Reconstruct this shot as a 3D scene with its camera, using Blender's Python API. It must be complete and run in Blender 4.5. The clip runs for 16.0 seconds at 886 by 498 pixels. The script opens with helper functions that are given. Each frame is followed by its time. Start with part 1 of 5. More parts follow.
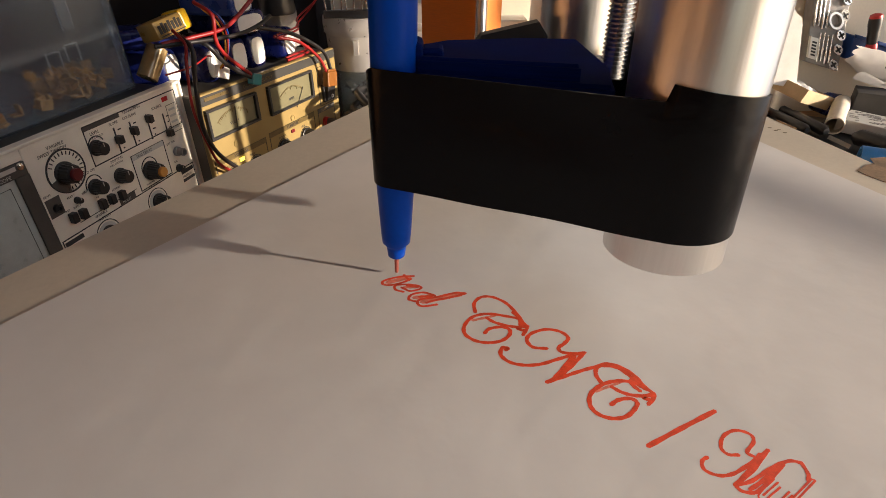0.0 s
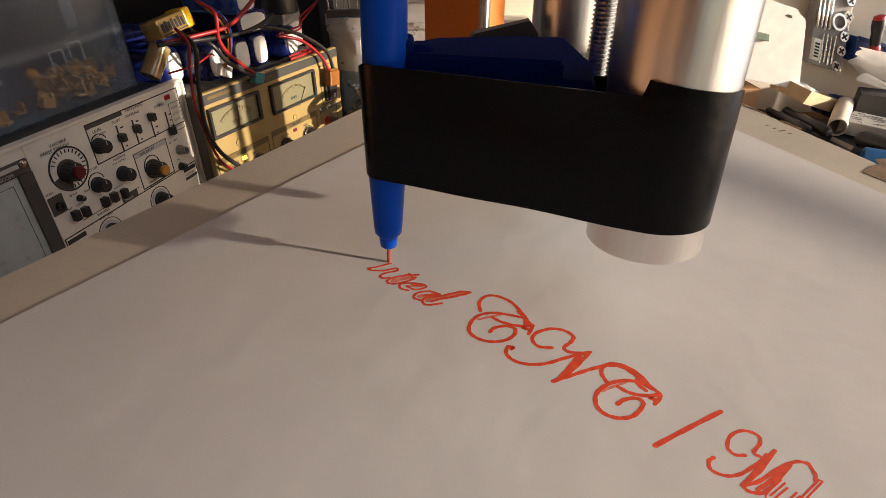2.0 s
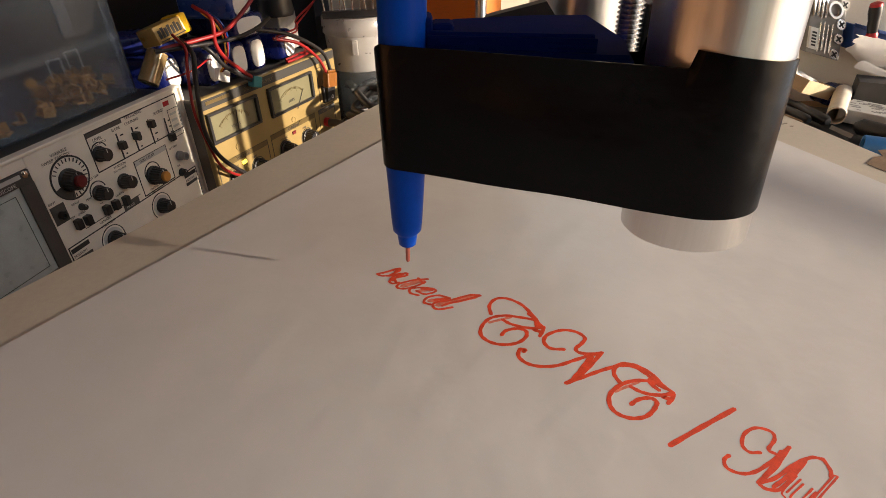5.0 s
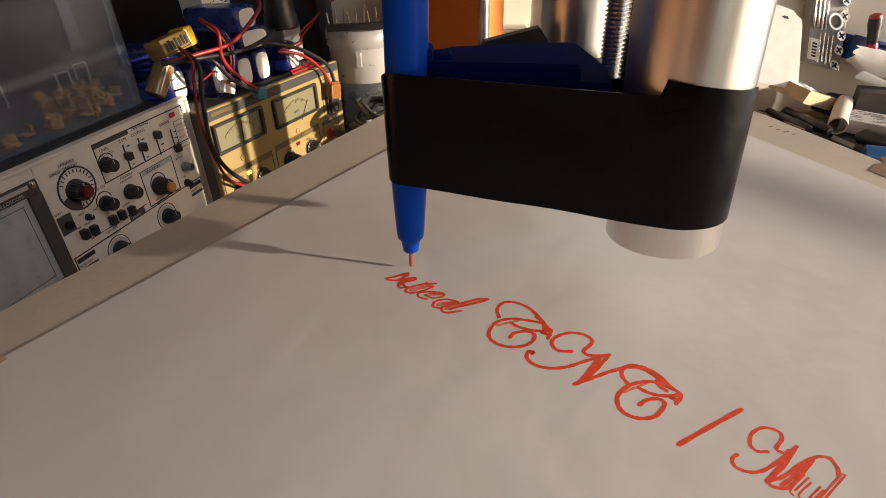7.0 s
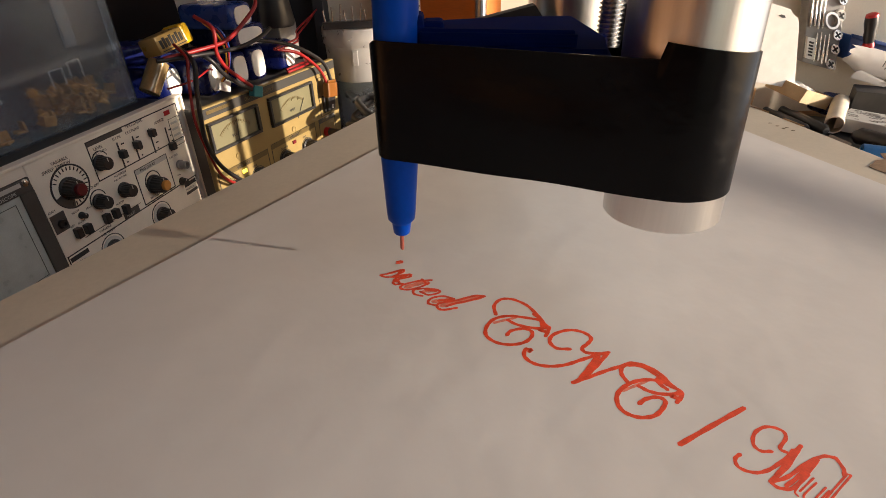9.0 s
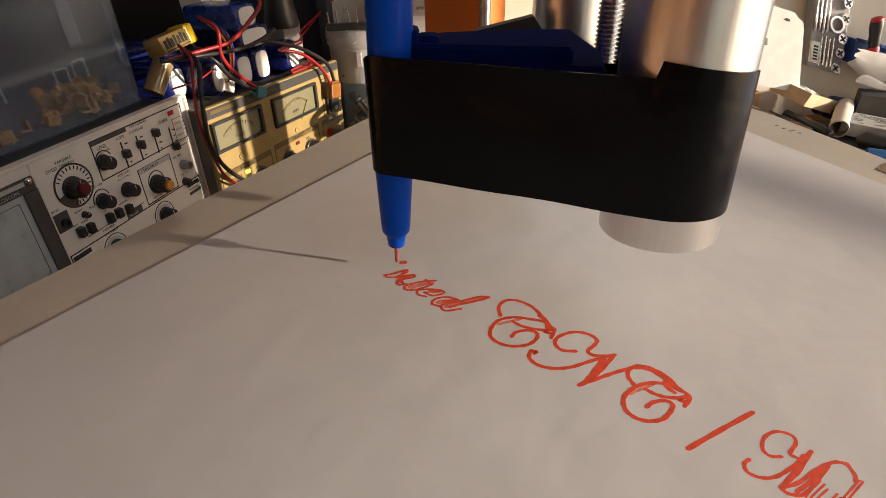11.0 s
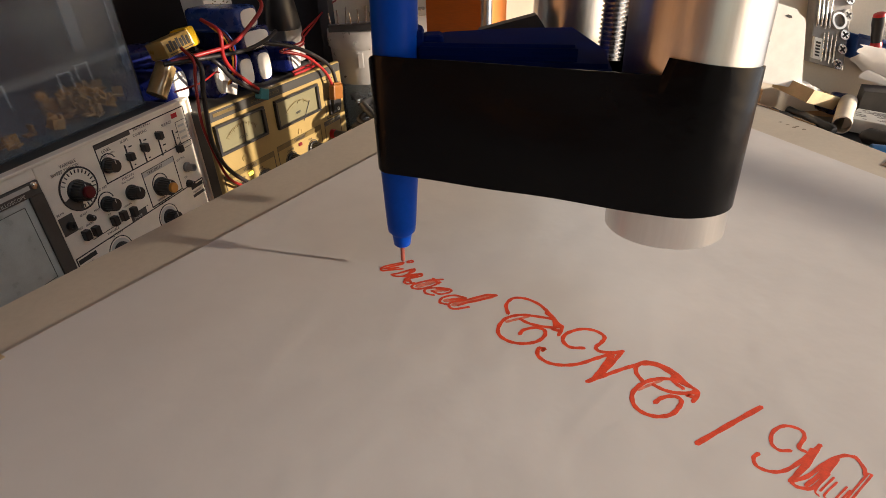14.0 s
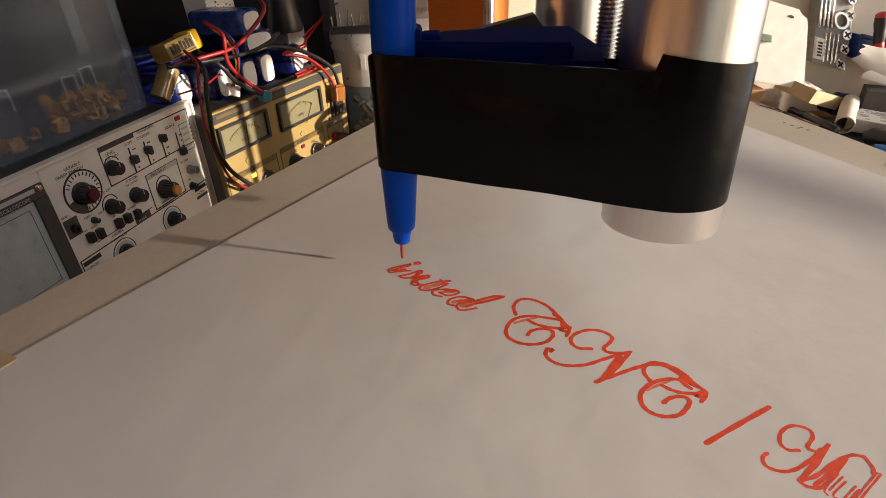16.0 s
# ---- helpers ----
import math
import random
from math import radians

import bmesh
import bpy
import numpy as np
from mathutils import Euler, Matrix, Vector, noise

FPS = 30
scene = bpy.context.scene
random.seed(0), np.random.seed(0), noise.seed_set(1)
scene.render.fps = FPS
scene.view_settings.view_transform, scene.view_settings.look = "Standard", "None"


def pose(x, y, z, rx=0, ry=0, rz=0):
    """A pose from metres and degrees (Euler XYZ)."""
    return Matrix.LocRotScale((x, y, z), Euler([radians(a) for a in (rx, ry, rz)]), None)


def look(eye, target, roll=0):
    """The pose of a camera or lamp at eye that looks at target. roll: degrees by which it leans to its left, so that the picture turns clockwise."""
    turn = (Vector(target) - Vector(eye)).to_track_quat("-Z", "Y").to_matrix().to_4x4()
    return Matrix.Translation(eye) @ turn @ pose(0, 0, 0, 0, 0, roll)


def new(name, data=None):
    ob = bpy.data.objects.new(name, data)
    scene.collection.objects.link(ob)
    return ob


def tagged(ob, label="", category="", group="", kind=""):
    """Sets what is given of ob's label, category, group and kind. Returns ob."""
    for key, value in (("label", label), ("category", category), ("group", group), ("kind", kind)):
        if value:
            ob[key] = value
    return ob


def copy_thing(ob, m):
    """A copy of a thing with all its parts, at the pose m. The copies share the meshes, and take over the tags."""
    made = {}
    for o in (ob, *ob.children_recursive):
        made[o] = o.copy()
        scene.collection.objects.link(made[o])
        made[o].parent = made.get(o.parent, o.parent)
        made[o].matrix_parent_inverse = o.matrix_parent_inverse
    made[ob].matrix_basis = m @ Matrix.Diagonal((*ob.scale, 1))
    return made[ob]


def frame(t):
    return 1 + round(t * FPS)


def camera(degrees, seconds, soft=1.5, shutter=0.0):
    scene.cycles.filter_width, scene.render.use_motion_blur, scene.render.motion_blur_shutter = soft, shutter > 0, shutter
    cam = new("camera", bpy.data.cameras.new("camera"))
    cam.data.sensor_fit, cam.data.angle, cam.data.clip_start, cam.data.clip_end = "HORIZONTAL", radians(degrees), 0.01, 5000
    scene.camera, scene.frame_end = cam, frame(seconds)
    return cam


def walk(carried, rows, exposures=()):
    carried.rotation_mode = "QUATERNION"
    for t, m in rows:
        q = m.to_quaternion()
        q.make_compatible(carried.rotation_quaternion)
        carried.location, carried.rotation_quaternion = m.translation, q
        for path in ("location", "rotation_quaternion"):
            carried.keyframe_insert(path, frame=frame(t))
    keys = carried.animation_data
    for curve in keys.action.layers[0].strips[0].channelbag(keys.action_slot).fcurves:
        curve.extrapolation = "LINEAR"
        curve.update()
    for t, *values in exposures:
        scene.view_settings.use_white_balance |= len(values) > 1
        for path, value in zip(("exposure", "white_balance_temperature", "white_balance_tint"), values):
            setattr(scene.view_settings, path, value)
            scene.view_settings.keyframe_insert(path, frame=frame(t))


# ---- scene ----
cam = camera(79.0, 16.0, soft=0.75)
PATH = [
    (0, look((-0.00093, -0.00023, 0.07246), (0.0115, 0.8431, -0.4648), -0.08)),
    (0.5, look((-0.00121, -0.00031, 0.07255), (0.0104, 0.8436, -0.4638), -0.04)),
    (1, look((-0.00130, -0.00016, 0.07217), (0.0096, 0.8434, -0.4648), -0.00)),
    (1.5, look((-0.00169, -0.00026, 0.07201), (0.0086, 0.8429, -0.4655), 0.08)),
    (2, look((-0.00187, -0.00020, 0.07215), (0.0088, 0.8430, -0.4653), 0.14)),
    (2.5, look((-0.00223, -0.00026, 0.07186), (0.0075, 0.8434, -0.4650), 0.07)),
    (3, look((-0.00225, -0.00022, 0.07186), (0.0079, 0.8432, -0.4653), 0.11)),
    (3.5, look((-0.00215, -0.00020, 0.07185), (0.0080, 0.8436, -0.4647), 0.16)),
    (4, look((-0.00377, -0.00092, 0.07309), (0.0016, 0.8435, -0.4625), -0.22)),
    (4.2, look((-0.00494, -0.00068, 0.07450), (0.0008, 0.8390, -0.4685), -0.48)),
    (6.5, look((-0.00038, 0.00035, 0.07173), (0.0101, 0.8493, -0.4566), -1.93)),
    (7, look((-0.00507, -0.00216, 0.07343), (0.0007, 0.8498, -0.4501), -1.59)),
    (7.5, look((-0.00380, -0.00156, 0.07312), (0.0041, 0.8510, -0.4495), -1.76)),
    (8, look((-0.00493, -0.00134, 0.07302), (0.0070, 0.8513, -0.4494), -1.07)),
    (8.5, look((-0.00381, -0.00037, 0.07124), (0.0076, 0.8496, -0.4554), -1.78)),
    (9, look((-0.00479, -0.00047, 0.07144), (0.0065, 0.8509, -0.4530), -1.39)),
    (11.5, look((-0.00529, 0.00038, 0.07041), (0.0019, 0.8539, -0.4506), -1.16)),
    (12, look((-0.00517, 0.00036, 0.07041), (0.0001, 0.8536, -0.4510), -1.64)),
    (12.5, look((-0.00549, -0.00001, 0.07103), (-0.0003, 0.8545, -0.4484), -1.54)),
    (13, look((-0.00582, -0.00020, 0.07041), (-0.0019, 0.8533, -0.4507), -1.58)),
    (13.5, look((-0.00596, -0.00054, 0.07043), (-0.0038, 0.8535, -0.4498), -1.79)),
    (14, look((-0.00632, -0.00049, 0.07069), (-0.0036, 0.8532, -0.4501), -1.81)),
    (14.5, look((-0.00708, -0.00084, 0.07101), (-0.0034, 0.8539, -0.4481), -1.52)),
    (15, look((-0.00708, -0.00120, 0.07158), (-0.0056, 0.8547, -0.4456), -1.96)),
    (15.5, look((-0.00749, -0.00134, 0.07147), (-0.0085, 0.8540, -0.4466), -2.20)),
    (16, look((-0.00761, -0.00104, 0.07116), (-0.0080, 0.8540, -0.4474), -2.08)),
]
walk(cam, PATH)

# ---- light ----
SUN_TURN, SUN_RISE = radians(-16.5), radians(8.4)
toward_sun = Vector((math.cos(SUN_TURN) * math.cos(SUN_RISE), math.sin(SUN_TURN) * math.cos(SUN_RISE), math.sin(SUN_RISE)))
world = bpy.data.worlds.new("world")
scene.world = world
world.use_nodes = True
wn = world.node_tree.nodes
sky = wn.new("ShaderNodeTexSky")
sky.sky_type, sky.sun_disc = "NISHITA", False
sky.sun_elevation, sky.sun_rotation = radians(14), radians(90) - SUN_TURN
world.node_tree.links.new(sky.outputs[0], wn["Background"].inputs[0])
wn["Background"].inputs[1].default_value = 0.15
sun = new("sun", bpy.data.lights.new("sun", "SUN"))
sun.data.energy, sun.data.angle, sun.data.color = 9.2, radians(1.4), (1.0, 0.83, 0.67)
sun.matrix_world = look(toward_sun * 3, (0, 0, 0))
window_light = new("window_light", bpy.data.lights.new("window_light", "AREA"))
window_light.data.shape, window_light.data.size, window_light.data.size_y = "RECTANGLE", 1.9, 0.95
window_light.data.energy, window_light.data.color = 10.6, (0.75, 0.86, 1.0)
window_light.matrix_world = look((1.12, -0.20, 0.70), (0.0, -0.20, 0.40))
gap_light = new("window_gap_light", bpy.data.lights.new("window_gap_light", "AREA"))
gap_light.data.shape, gap_light.data.size, gap_light.data.size_y = "RECTANGLE", 1.9, 0.40
gap_light.data.energy, gap_light.data.color = 3.0, (0.72, 0.84, 1.0)
gap_light.matrix_world = look((1.16, -0.20, -0.035), (0.0, -0.20, -0.035))
# added fill lamp behind the camera, brightening instruments and the tube's reflection
rear_fill = new("rear_window_light", bpy.data.lights.new("rear_window_light", "AREA"))
rear_fill.data.shape, rear_fill.data.size, rear_fill.data.size_y = "RECTANGLE", 0.95, 1.5
rear_fill.data.energy, rear_fill.data.color = 0.4, (0.76, 0.85, 1.0)
rear_fill.matrix_world = look((0.60, -1.69, 0.30), (0.60, 0.0, 0.30))
scene.view_settings.exposure = 0.02


# ---- materials ----
def mat(name, base, rough=0.5, metal=0.0, vary=0.12, scale=60.0, bump=0.15, grain=900.0, depth=0.0002, spec=0.5, stretch=(1, 1, 1), island=0.0,
        second=None, glow=None, transmission=0.0, coat=0.0):
    """A surface with broad stains and fine grain, in metres."""
    m = bpy.data.materials.new(name)
    m.use_nodes = True
    t = m.node_tree
    n, link = t.nodes, t.links.new
    b = n["Principled BSDF"]
    co = n.new("ShaderNodeTexCoord")
    mp = n.new("ShaderNodeMapping")
    mp.inputs["Scale"].default_value = stretch
    link(co.outputs["Object"], mp.inputs[0])
    big, fine = n.new("ShaderNodeTexNoise"), n.new("ShaderNodeTexNoise")
    big.inputs["Scale"].default_value, big.inputs["Detail"].default_value = scale, 5
    fine.inputs["Scale"].default_value, fine.inputs["Detail"].default_value = grain, 3
    link(mp.outputs[0], big.inputs[0]), link(mp.outputs[0], fine.inputs[0])
    ramp = n.new("ShaderNodeValToRGB")
    dark = second or [c * (1 - vary * 1.6) for c in base]
    light = [min(1, c * (1 + vary)) for c in base]
    ramp.color_ramp.elements[0].position, ramp.color_ramp.elements[1].position = 0.3, 0.68
    ramp.color_ramp.elements[0].color, ramp.color_ramp.elements[1].color = (*dark, 1), (*light, 1)
    mix = n.new("ShaderNodeMath")
    mix.operation = "MULTIPLY_ADD"
    mix.inputs[1].default_value = 0.3
    link(fine.outputs[0], mix.inputs[0])
    sub = n.new("ShaderNodeMath")
    sub.operation, sub.inputs[1].default_value = "MULTIPLY", 0.7
    link(big.outputs[0], sub.inputs[0]), link(sub.outputs[0], mix.inputs[2])
    link(mix.outputs[0], ramp.inputs[0])
    out = ramp.outputs[0]
    if island:
        info, hsv = n.new("ShaderNodeObjectInfo"), n.new("ShaderNodeHueSaturation")
        rng = n.new("ShaderNodeMapRange")
        rng.inputs["To Min"].default_value, rng.inputs["To Max"].default_value = 1 - island, 1 + island
        link(info.outputs["Random"], rng.inputs[0]), link(rng.outputs[0], hsv.inputs["Value"]), link(out, hsv.inputs["Color"])
        out = hsv.outputs[0]
    link(out, b.inputs["Base Color"])
    rr = n.new("ShaderNodeMapRange")
    rr.inputs["To Min"].default_value, rr.inputs["To Max"].default_value = max(0.02, rough - 0.1), min(1, rough + 0.1)
    link(big.outputs[0], rr.inputs[0]), link(rr.outputs[0], b.inputs["Roughness"])
    b.inputs["Metallic"].default_value, b.inputs["Specular IOR Level"].default_value = metal, spec
    b.inputs["Transmission Weight"].default_value, b.inputs["Coat Weight"].default_value = transmission, coat
    if bump:
        bp = n.new("ShaderNodeBump")
        bp.inputs["Strength"].default_value, bp.inputs["Distance"].default_value = bump, depth
        link(fine.outputs[0], bp.inputs["Height"]), link(bp.outputs[0], b.inputs["Normal"])
    if glow:
        b.inputs["Emission Color"].default_value, b.inputs["Emission Strength"].default_value = (*glow[:3], 1), glow[3]
    return m


PAPER = mat("white_paper", (0.68, 0.66, 0.635), 0.85, vary=0.045, scale=25, bump=0.3, grain=110, depth=0.0005, spec=0.25)
BOARD = mat("melamine_board", (0.58, 0.52, 0.42), 0.55, vary=0.07, scale=30, bump=0.1, grain=700)
PLY = mat("plywood", (0.42, 0.31, 0.20), 0.7, vary=0.2, stretch=(1, 1, 8))
INK = mat("red_ink", (0.80, 0.078, 0.026), 0.5, vary=0.2, scale=500, grain=3000, bump=0.05)
INK_THIN = mat("red_ink_thin", (0.82, 0.24, 0.16), 0.6, vary=0.25, scale=700, grain=3000, bump=0.05)
BLUE_PEN = mat("blue_plastic", (0.0004, 0.062, 0.50), 0.34, vary=0.1, bump=0.05, spec=0.11)
BLUE_PRINT = mat("blue_printed_plastic", (0.0010, 0.011, 0.11), 0.8, spec=0.08, vary=0.15, stretch=(1, 1, 30), grain=120, bump=0.3)
NEEDLE = mat("stained_steel", (0.45, 0.14, 0.11), 0.4, metal=0.5, grain=2000)
TAPE = mat("black_tape", (0.0016, 0.0016, 0.0034), 0.24, vary=0.3, scale=90, bump=0.3, grain=250, depth=0.0004, spec=0.15)
STEEL = mat("steel_tube", (0.74, 0.73, 0.72), 0.32, metal=1.0, vary=0.06, stretch=(1, 1, 0.05), grain=1500, bump=0.12)
ZINC = mat("zinc_thread", (0.78, 0.79, 0.80), 0.22, metal=1.0, vary=0.12, grain=1500, bump=0.05)
BLACK = mat("black_plastic", (0.016, 0.016, 0.018), 0.4, vary=0.25, bump=0.1)
DARK = mat("dark_grey_paint", (0.075, 0.07, 0.065), 0.5, vary=0.2, scale=40, bump=0.3, grain=1500)
CREAM = mat("cream_panel", (0.86, 0.81, 0.70), 0.45, vary=0.07, scale=35, bump=0.1)
GREYRING = mat("pale_grey_print", (0.55, 0.55, 0.52), 0.5, vary=0.05)
PRINT = mat("black_print", (0.03, 0.03, 0.032), 0.6, vary=0.1, bump=0)
BEIGE = mat("beige_panel", (0.27, 0.195, 0.07), 0.45, vary=0.08, scale=35, bump=0.1)
METER = mat("meter_face", (0.15, 0.14, 0.075), 0.5, vary=0.06, bump=0, coat=0.5)
RED = mat("red_plastic", (0.50, 0.018, 0.022), 0.35, vary=0.15)
MAROON = mat("maroon_cap", (0.13, 0.007, 0.013), 0.35, vary=0.15)
ORANGE_CAP = mat("orange_cap", (0.62, 0.28, 0.05), 0.4, vary=0.1)
ORANGE = mat("orange_print", (0.70, 0.20, 0.012), 0.5, vary=0.08, stretch=(1, 1, 20), grain=200, bump=0.25)
SCREEN = mat("crt_glass", (0.50, 0.55, 0.52), 0.30, vary=0.1, bump=0)
GLOW = mat("lit_led", (0.9, 0.8, 0.1), 0.4, bump=0, glow=(1.0, 0.80, 0.08, 3.0))
BATT = mat("blue_shrink_wrap", (0.005, 0.010, 0.09), 0.28, vary=0.2, scale=80, bump=0.4, grain=220, depth=0.0006)
BATT2 = mat("bright_blue_wrap", (0.006, 0.036, 0.21), 0.28, vary=0.2, scale=80, bump=0.4, grain=220, depth=0.0006)
WHITE = mat("white_plastic", (0.80, 0.79, 0.75), 0.4, vary=0.05, bump=0.05)
YELLOW = mat("yellow_wrap", (0.78, 0.47, 0.012), 0.3, vary=0.1)
CHIPPED = mat("chipped_board", (0.26, 0.17, 0.10), 0.8, vary=0.3, scale=120, bump=0.5)
BATTERY_WRAP = mat("gold_printed_wrap", (0.34, 0.22, 0.06), 0.3, vary=0.15)
TAN = mat("tan_label", (0.12, 0.085, 0.032), 0.3, vary=0.2)
GOLD = mat("gold_film", (0.36, 0.26, 0.12), 0.22, metal=0.15, vary=0.2, coat=0.5)
WIRE_R = mat("red_silicone", (0.27, 0.010, 0.011), 0.38, vary=0.1, bump=0.05)
WIRE_K = mat("black_silicone", (0.014, 0.013, 0.014), 0.42, vary=0.2, bump=0.05)
WIRE_Y = mat("yellow_silicone", (0.75, 0.42, 0.03), 0.4, vary=0.1, bump=0.05)
CONN = mat("amber_nylon", (0.20, 0.070, 0.008), 0.4, vary=0.12)
TEAL = mat("teal_nylon", (0.01, 0.16, 0.19), 0.4, vary=0.12)
MILKY = mat("milky_plastic", (0.70, 0.69, 0.67), 0.3, vary=0.06, transmission=0.62)
WALL = mat("beige_wall", (0.80, 0.73, 0.61), 0.8, vary=0.05, scale=6, bump=0.3, grain=250, depth=0.0006)
WOOD = mat("warm_wood_panel", (0.44, 0.22, 0.085), 0.5, vary=0.25, stretch=(1, 1, 0.1), scale=14)
NIGHT = mat("dark_blue_grey_paint", (0.016, 0.018, 0.026), 0.6, vary=0.2, scale=12, bump=0.1)
FLOOR = mat("floor_laminate", (0.30, 0.20, 0.12), 0.5, vary=0.25, stretch=(1, 10, 1), scale=8)
BENCH = mat("worn_bench_wood", (0.40, 0.21, 0.085), 0.6, vary=0.35, stretch=(1, 8, 1), scale=12)
CARD = mat("cardboard", (0.55, 0.42, 0.25), 0.8, vary=0.12, scale=50)
CHIPW = mat("pale_plywood", (0.42, 0.205, 0.055), 0.6, vary=0.35, scale=200, island=0.5)
CASE = mat("grey_case", (0.28, 0.27, 0.26), 0.5, vary=0.15)
BLUE_RAIL = mat("blue_rail", (0.012, 0.05, 0.21), 0.4, vary=0.1)
BLUE_TAPE = mat("light_blue_film", (0.05, 0.24, 0.60), 0.35, vary=0.15)


def clear_plastic():
    m = bpy.data.materials.new("clear_plastic")
    m.use_nodes = True
    t = m.node_tree
    b = t.nodes["Principled BSDF"]
    nz, mr = t.nodes.new("ShaderNodeTexNoise"), t.nodes.new("ShaderNodeMapRange")
    nz.inputs["Scale"].default_value, nz.inputs["Detail"].default_value = 45, 6
    mr.inputs["To Min"].default_value, mr.inputs["To Max"].default_value = 0.02, 0.22
    t.links.new(nz.outputs[0], mr.inputs[0]), t.links.new(mr.outputs[0], b.inputs["Roughness"])
    b.inputs["Base Color"].default_value = (0.80, 0.87, 0.94, 1)
    b.inputs["Transmission Weight"].default_value, b.inputs["IOR"].default_value = 0.965, 1.36
    return m


CLEAR = clear_plastic()


# ---- mesh helpers ----
def part(name, bm, material, parent=None, label="", m=None):
    """Links a bmesh as one mesh object, under a thing or a part if given."""
    me = bpy.data.meshes.new(name)
    bm.to_mesh(me)
    bm.free()
    me.materials.append(material)
    ob = new(name, me)
    if parent is not None:
        ob.parent = parent
    if m is not None:
        ob.matrix_local = m
    if label:
        ob["label"] = label
    return ob


def thing(name, label, category, m, group="", kind=""):
    ob = new(name)
    ob.empty_display_size = 0.01
    ob.matrix_world = m
    return tagged(ob, label, category, group, kind)


def smooth(ob, angle=40):
    for p in ob.data.polygons:
        p.use_smooth = True
    ob.data.set_sharp_from_angle(angle=radians(angle))
    return ob


def box(x0, x1, y0, y1, z0, z1, bevel=0.0, bm=None, m=None, seg=2):
    bm = bm or bmesh.new()
    vs = [bm.verts.new((x, y, z)) for z in (z0, z1) for y in (y0, y1) for x in (x0, x1)]
    fs = [bm.faces.new([vs[i] for i in f]) for f in ((0, 2, 3, 1), (4, 5, 7, 6), (0, 1, 5, 4), (2, 6, 7, 3), (0, 4, 6, 2), (1, 3, 7, 5))]
    if m is not None:
        bmesh.ops.transform(bm, matrix=m, verts=vs)
    if bevel:
        es = {e for f in fs for e in f.edges}
        bmesh.ops.bevel(bm, geom=list(es), offset=bevel, segments=seg, affect="EDGES", profile=0.5)
    return bm


def lathe(profile, seg=32, bm=None, m=None, close=True):
    """Turns a profile of (radius, height) pairs about z."""
    bm = bm or bmesh.new()
    rings = [[bm.verts.new((r * math.cos(2 * math.pi * i / seg), r * math.sin(2 * math.pi * i / seg), z)) for i in range(seg)] for r, z in profile]
    for a, b in zip(rings, rings[1:]):
        for i in range(seg):
            j = (i + 1) % seg
            bm.faces.new((a[i], a[j], b[j], b[i]))
    if close:
        bm.faces.new(rings[0][::-1])
        bm.faces.new(rings[-1])
    if m is not None:
        bmesh.ops.transform(bm, matrix=m, verts=[v for r in rings for v in r])
    return bm


def curve_points(pts, steps=6):
    """Catmull-Rom through the points."""
    p = [Vector(q) for q in pts]
    p = [p[0] * 2 - p[1], *p, p[-1] * 2 - p[-2]]
    out = []
    for a, b, c, d in zip(p, p[1:], p[2:], p[3:]):
        for k in range(steps):
            t = k / steps
            out.append(0.5 * ((2 * b) + (c - a) * t + (2 * a - 5 * b + 4 * c - d) * t * t + (3 * b - a - 3 * c + d) * t ** 3))
    return out + [p[-2]]


def cable(pts, r, bm=None, seg=8, steps=6):
    bm = bm or bmesh.new()
    path = curve_points(pts, steps)
    rings, side = [], None
    for i, p in enumerate(path):
        ahead = (path[min(i + 1, len(path) - 1)] - path[max(i - 1, 0)]).normalized()
        if side is None:
            side = ahead.orthogonal().normalized()
        side = (side - ahead * side.dot(ahead)).normalized()
        up = ahead.cross(side)
        rings.append([bm.verts.new(p + r * (math.cos(2 * math.pi * k / seg) * side + math.sin(2 * math.pi * k / seg) * up)) for k in range(seg)])
    for a, b in zip(rings, rings[1:]):
        for k in range(seg):
            bm.faces.new((a[k], a[(k + 1) % seg], b[(k + 1) % seg], b[k]))
    bm.faces.new(rings[0][::-1]), bm.faces.new(rings[-1])
    return bm


def prism(outline, z0, z1, bm=None, bevel=0.0):
    bm = bm or bmesh.new()
    lo, hi = [bm.verts.new((x, y, z0)) for x, y in outline], [bm.verts.new((x, y, z1)) for x, y in outline]
    n = len(outline)
    fs = [bm.faces.new(lo[::-1]), bm.faces.new(hi)] + [bm.faces.new((lo[i], lo[(i + 1) % n], hi[(i + 1) % n], hi[i])) for i in range(n)]
    if bevel:
        bmesh.ops.bevel(bm, geom=list(fs[1].edges), offset=bevel, segments=2, affect="EDGES")
    return bm


def words(text, size, parent, m, material=None, name="lettering", label=""):
    """Flat lettering, its left end at m's origin, facing m's z."""
    c = bpy.data.curves.new(name, "FONT")
    c.body, c.size, c.extrude, c.resolution_u = text, size, 0.00005, 2
    tmp = bpy.data.objects.new(name, c)
    me = bpy.data.meshes.new_from_object(tmp)
    bpy.data.objects.remove(tmp)
    me.materials.clear()
    me.materials.append(material or PRINT)
    ob = new(name, me)
    ob.parent = parent
    ob.matrix_local = m
    if label:
        ob["label"] = label
    return ob


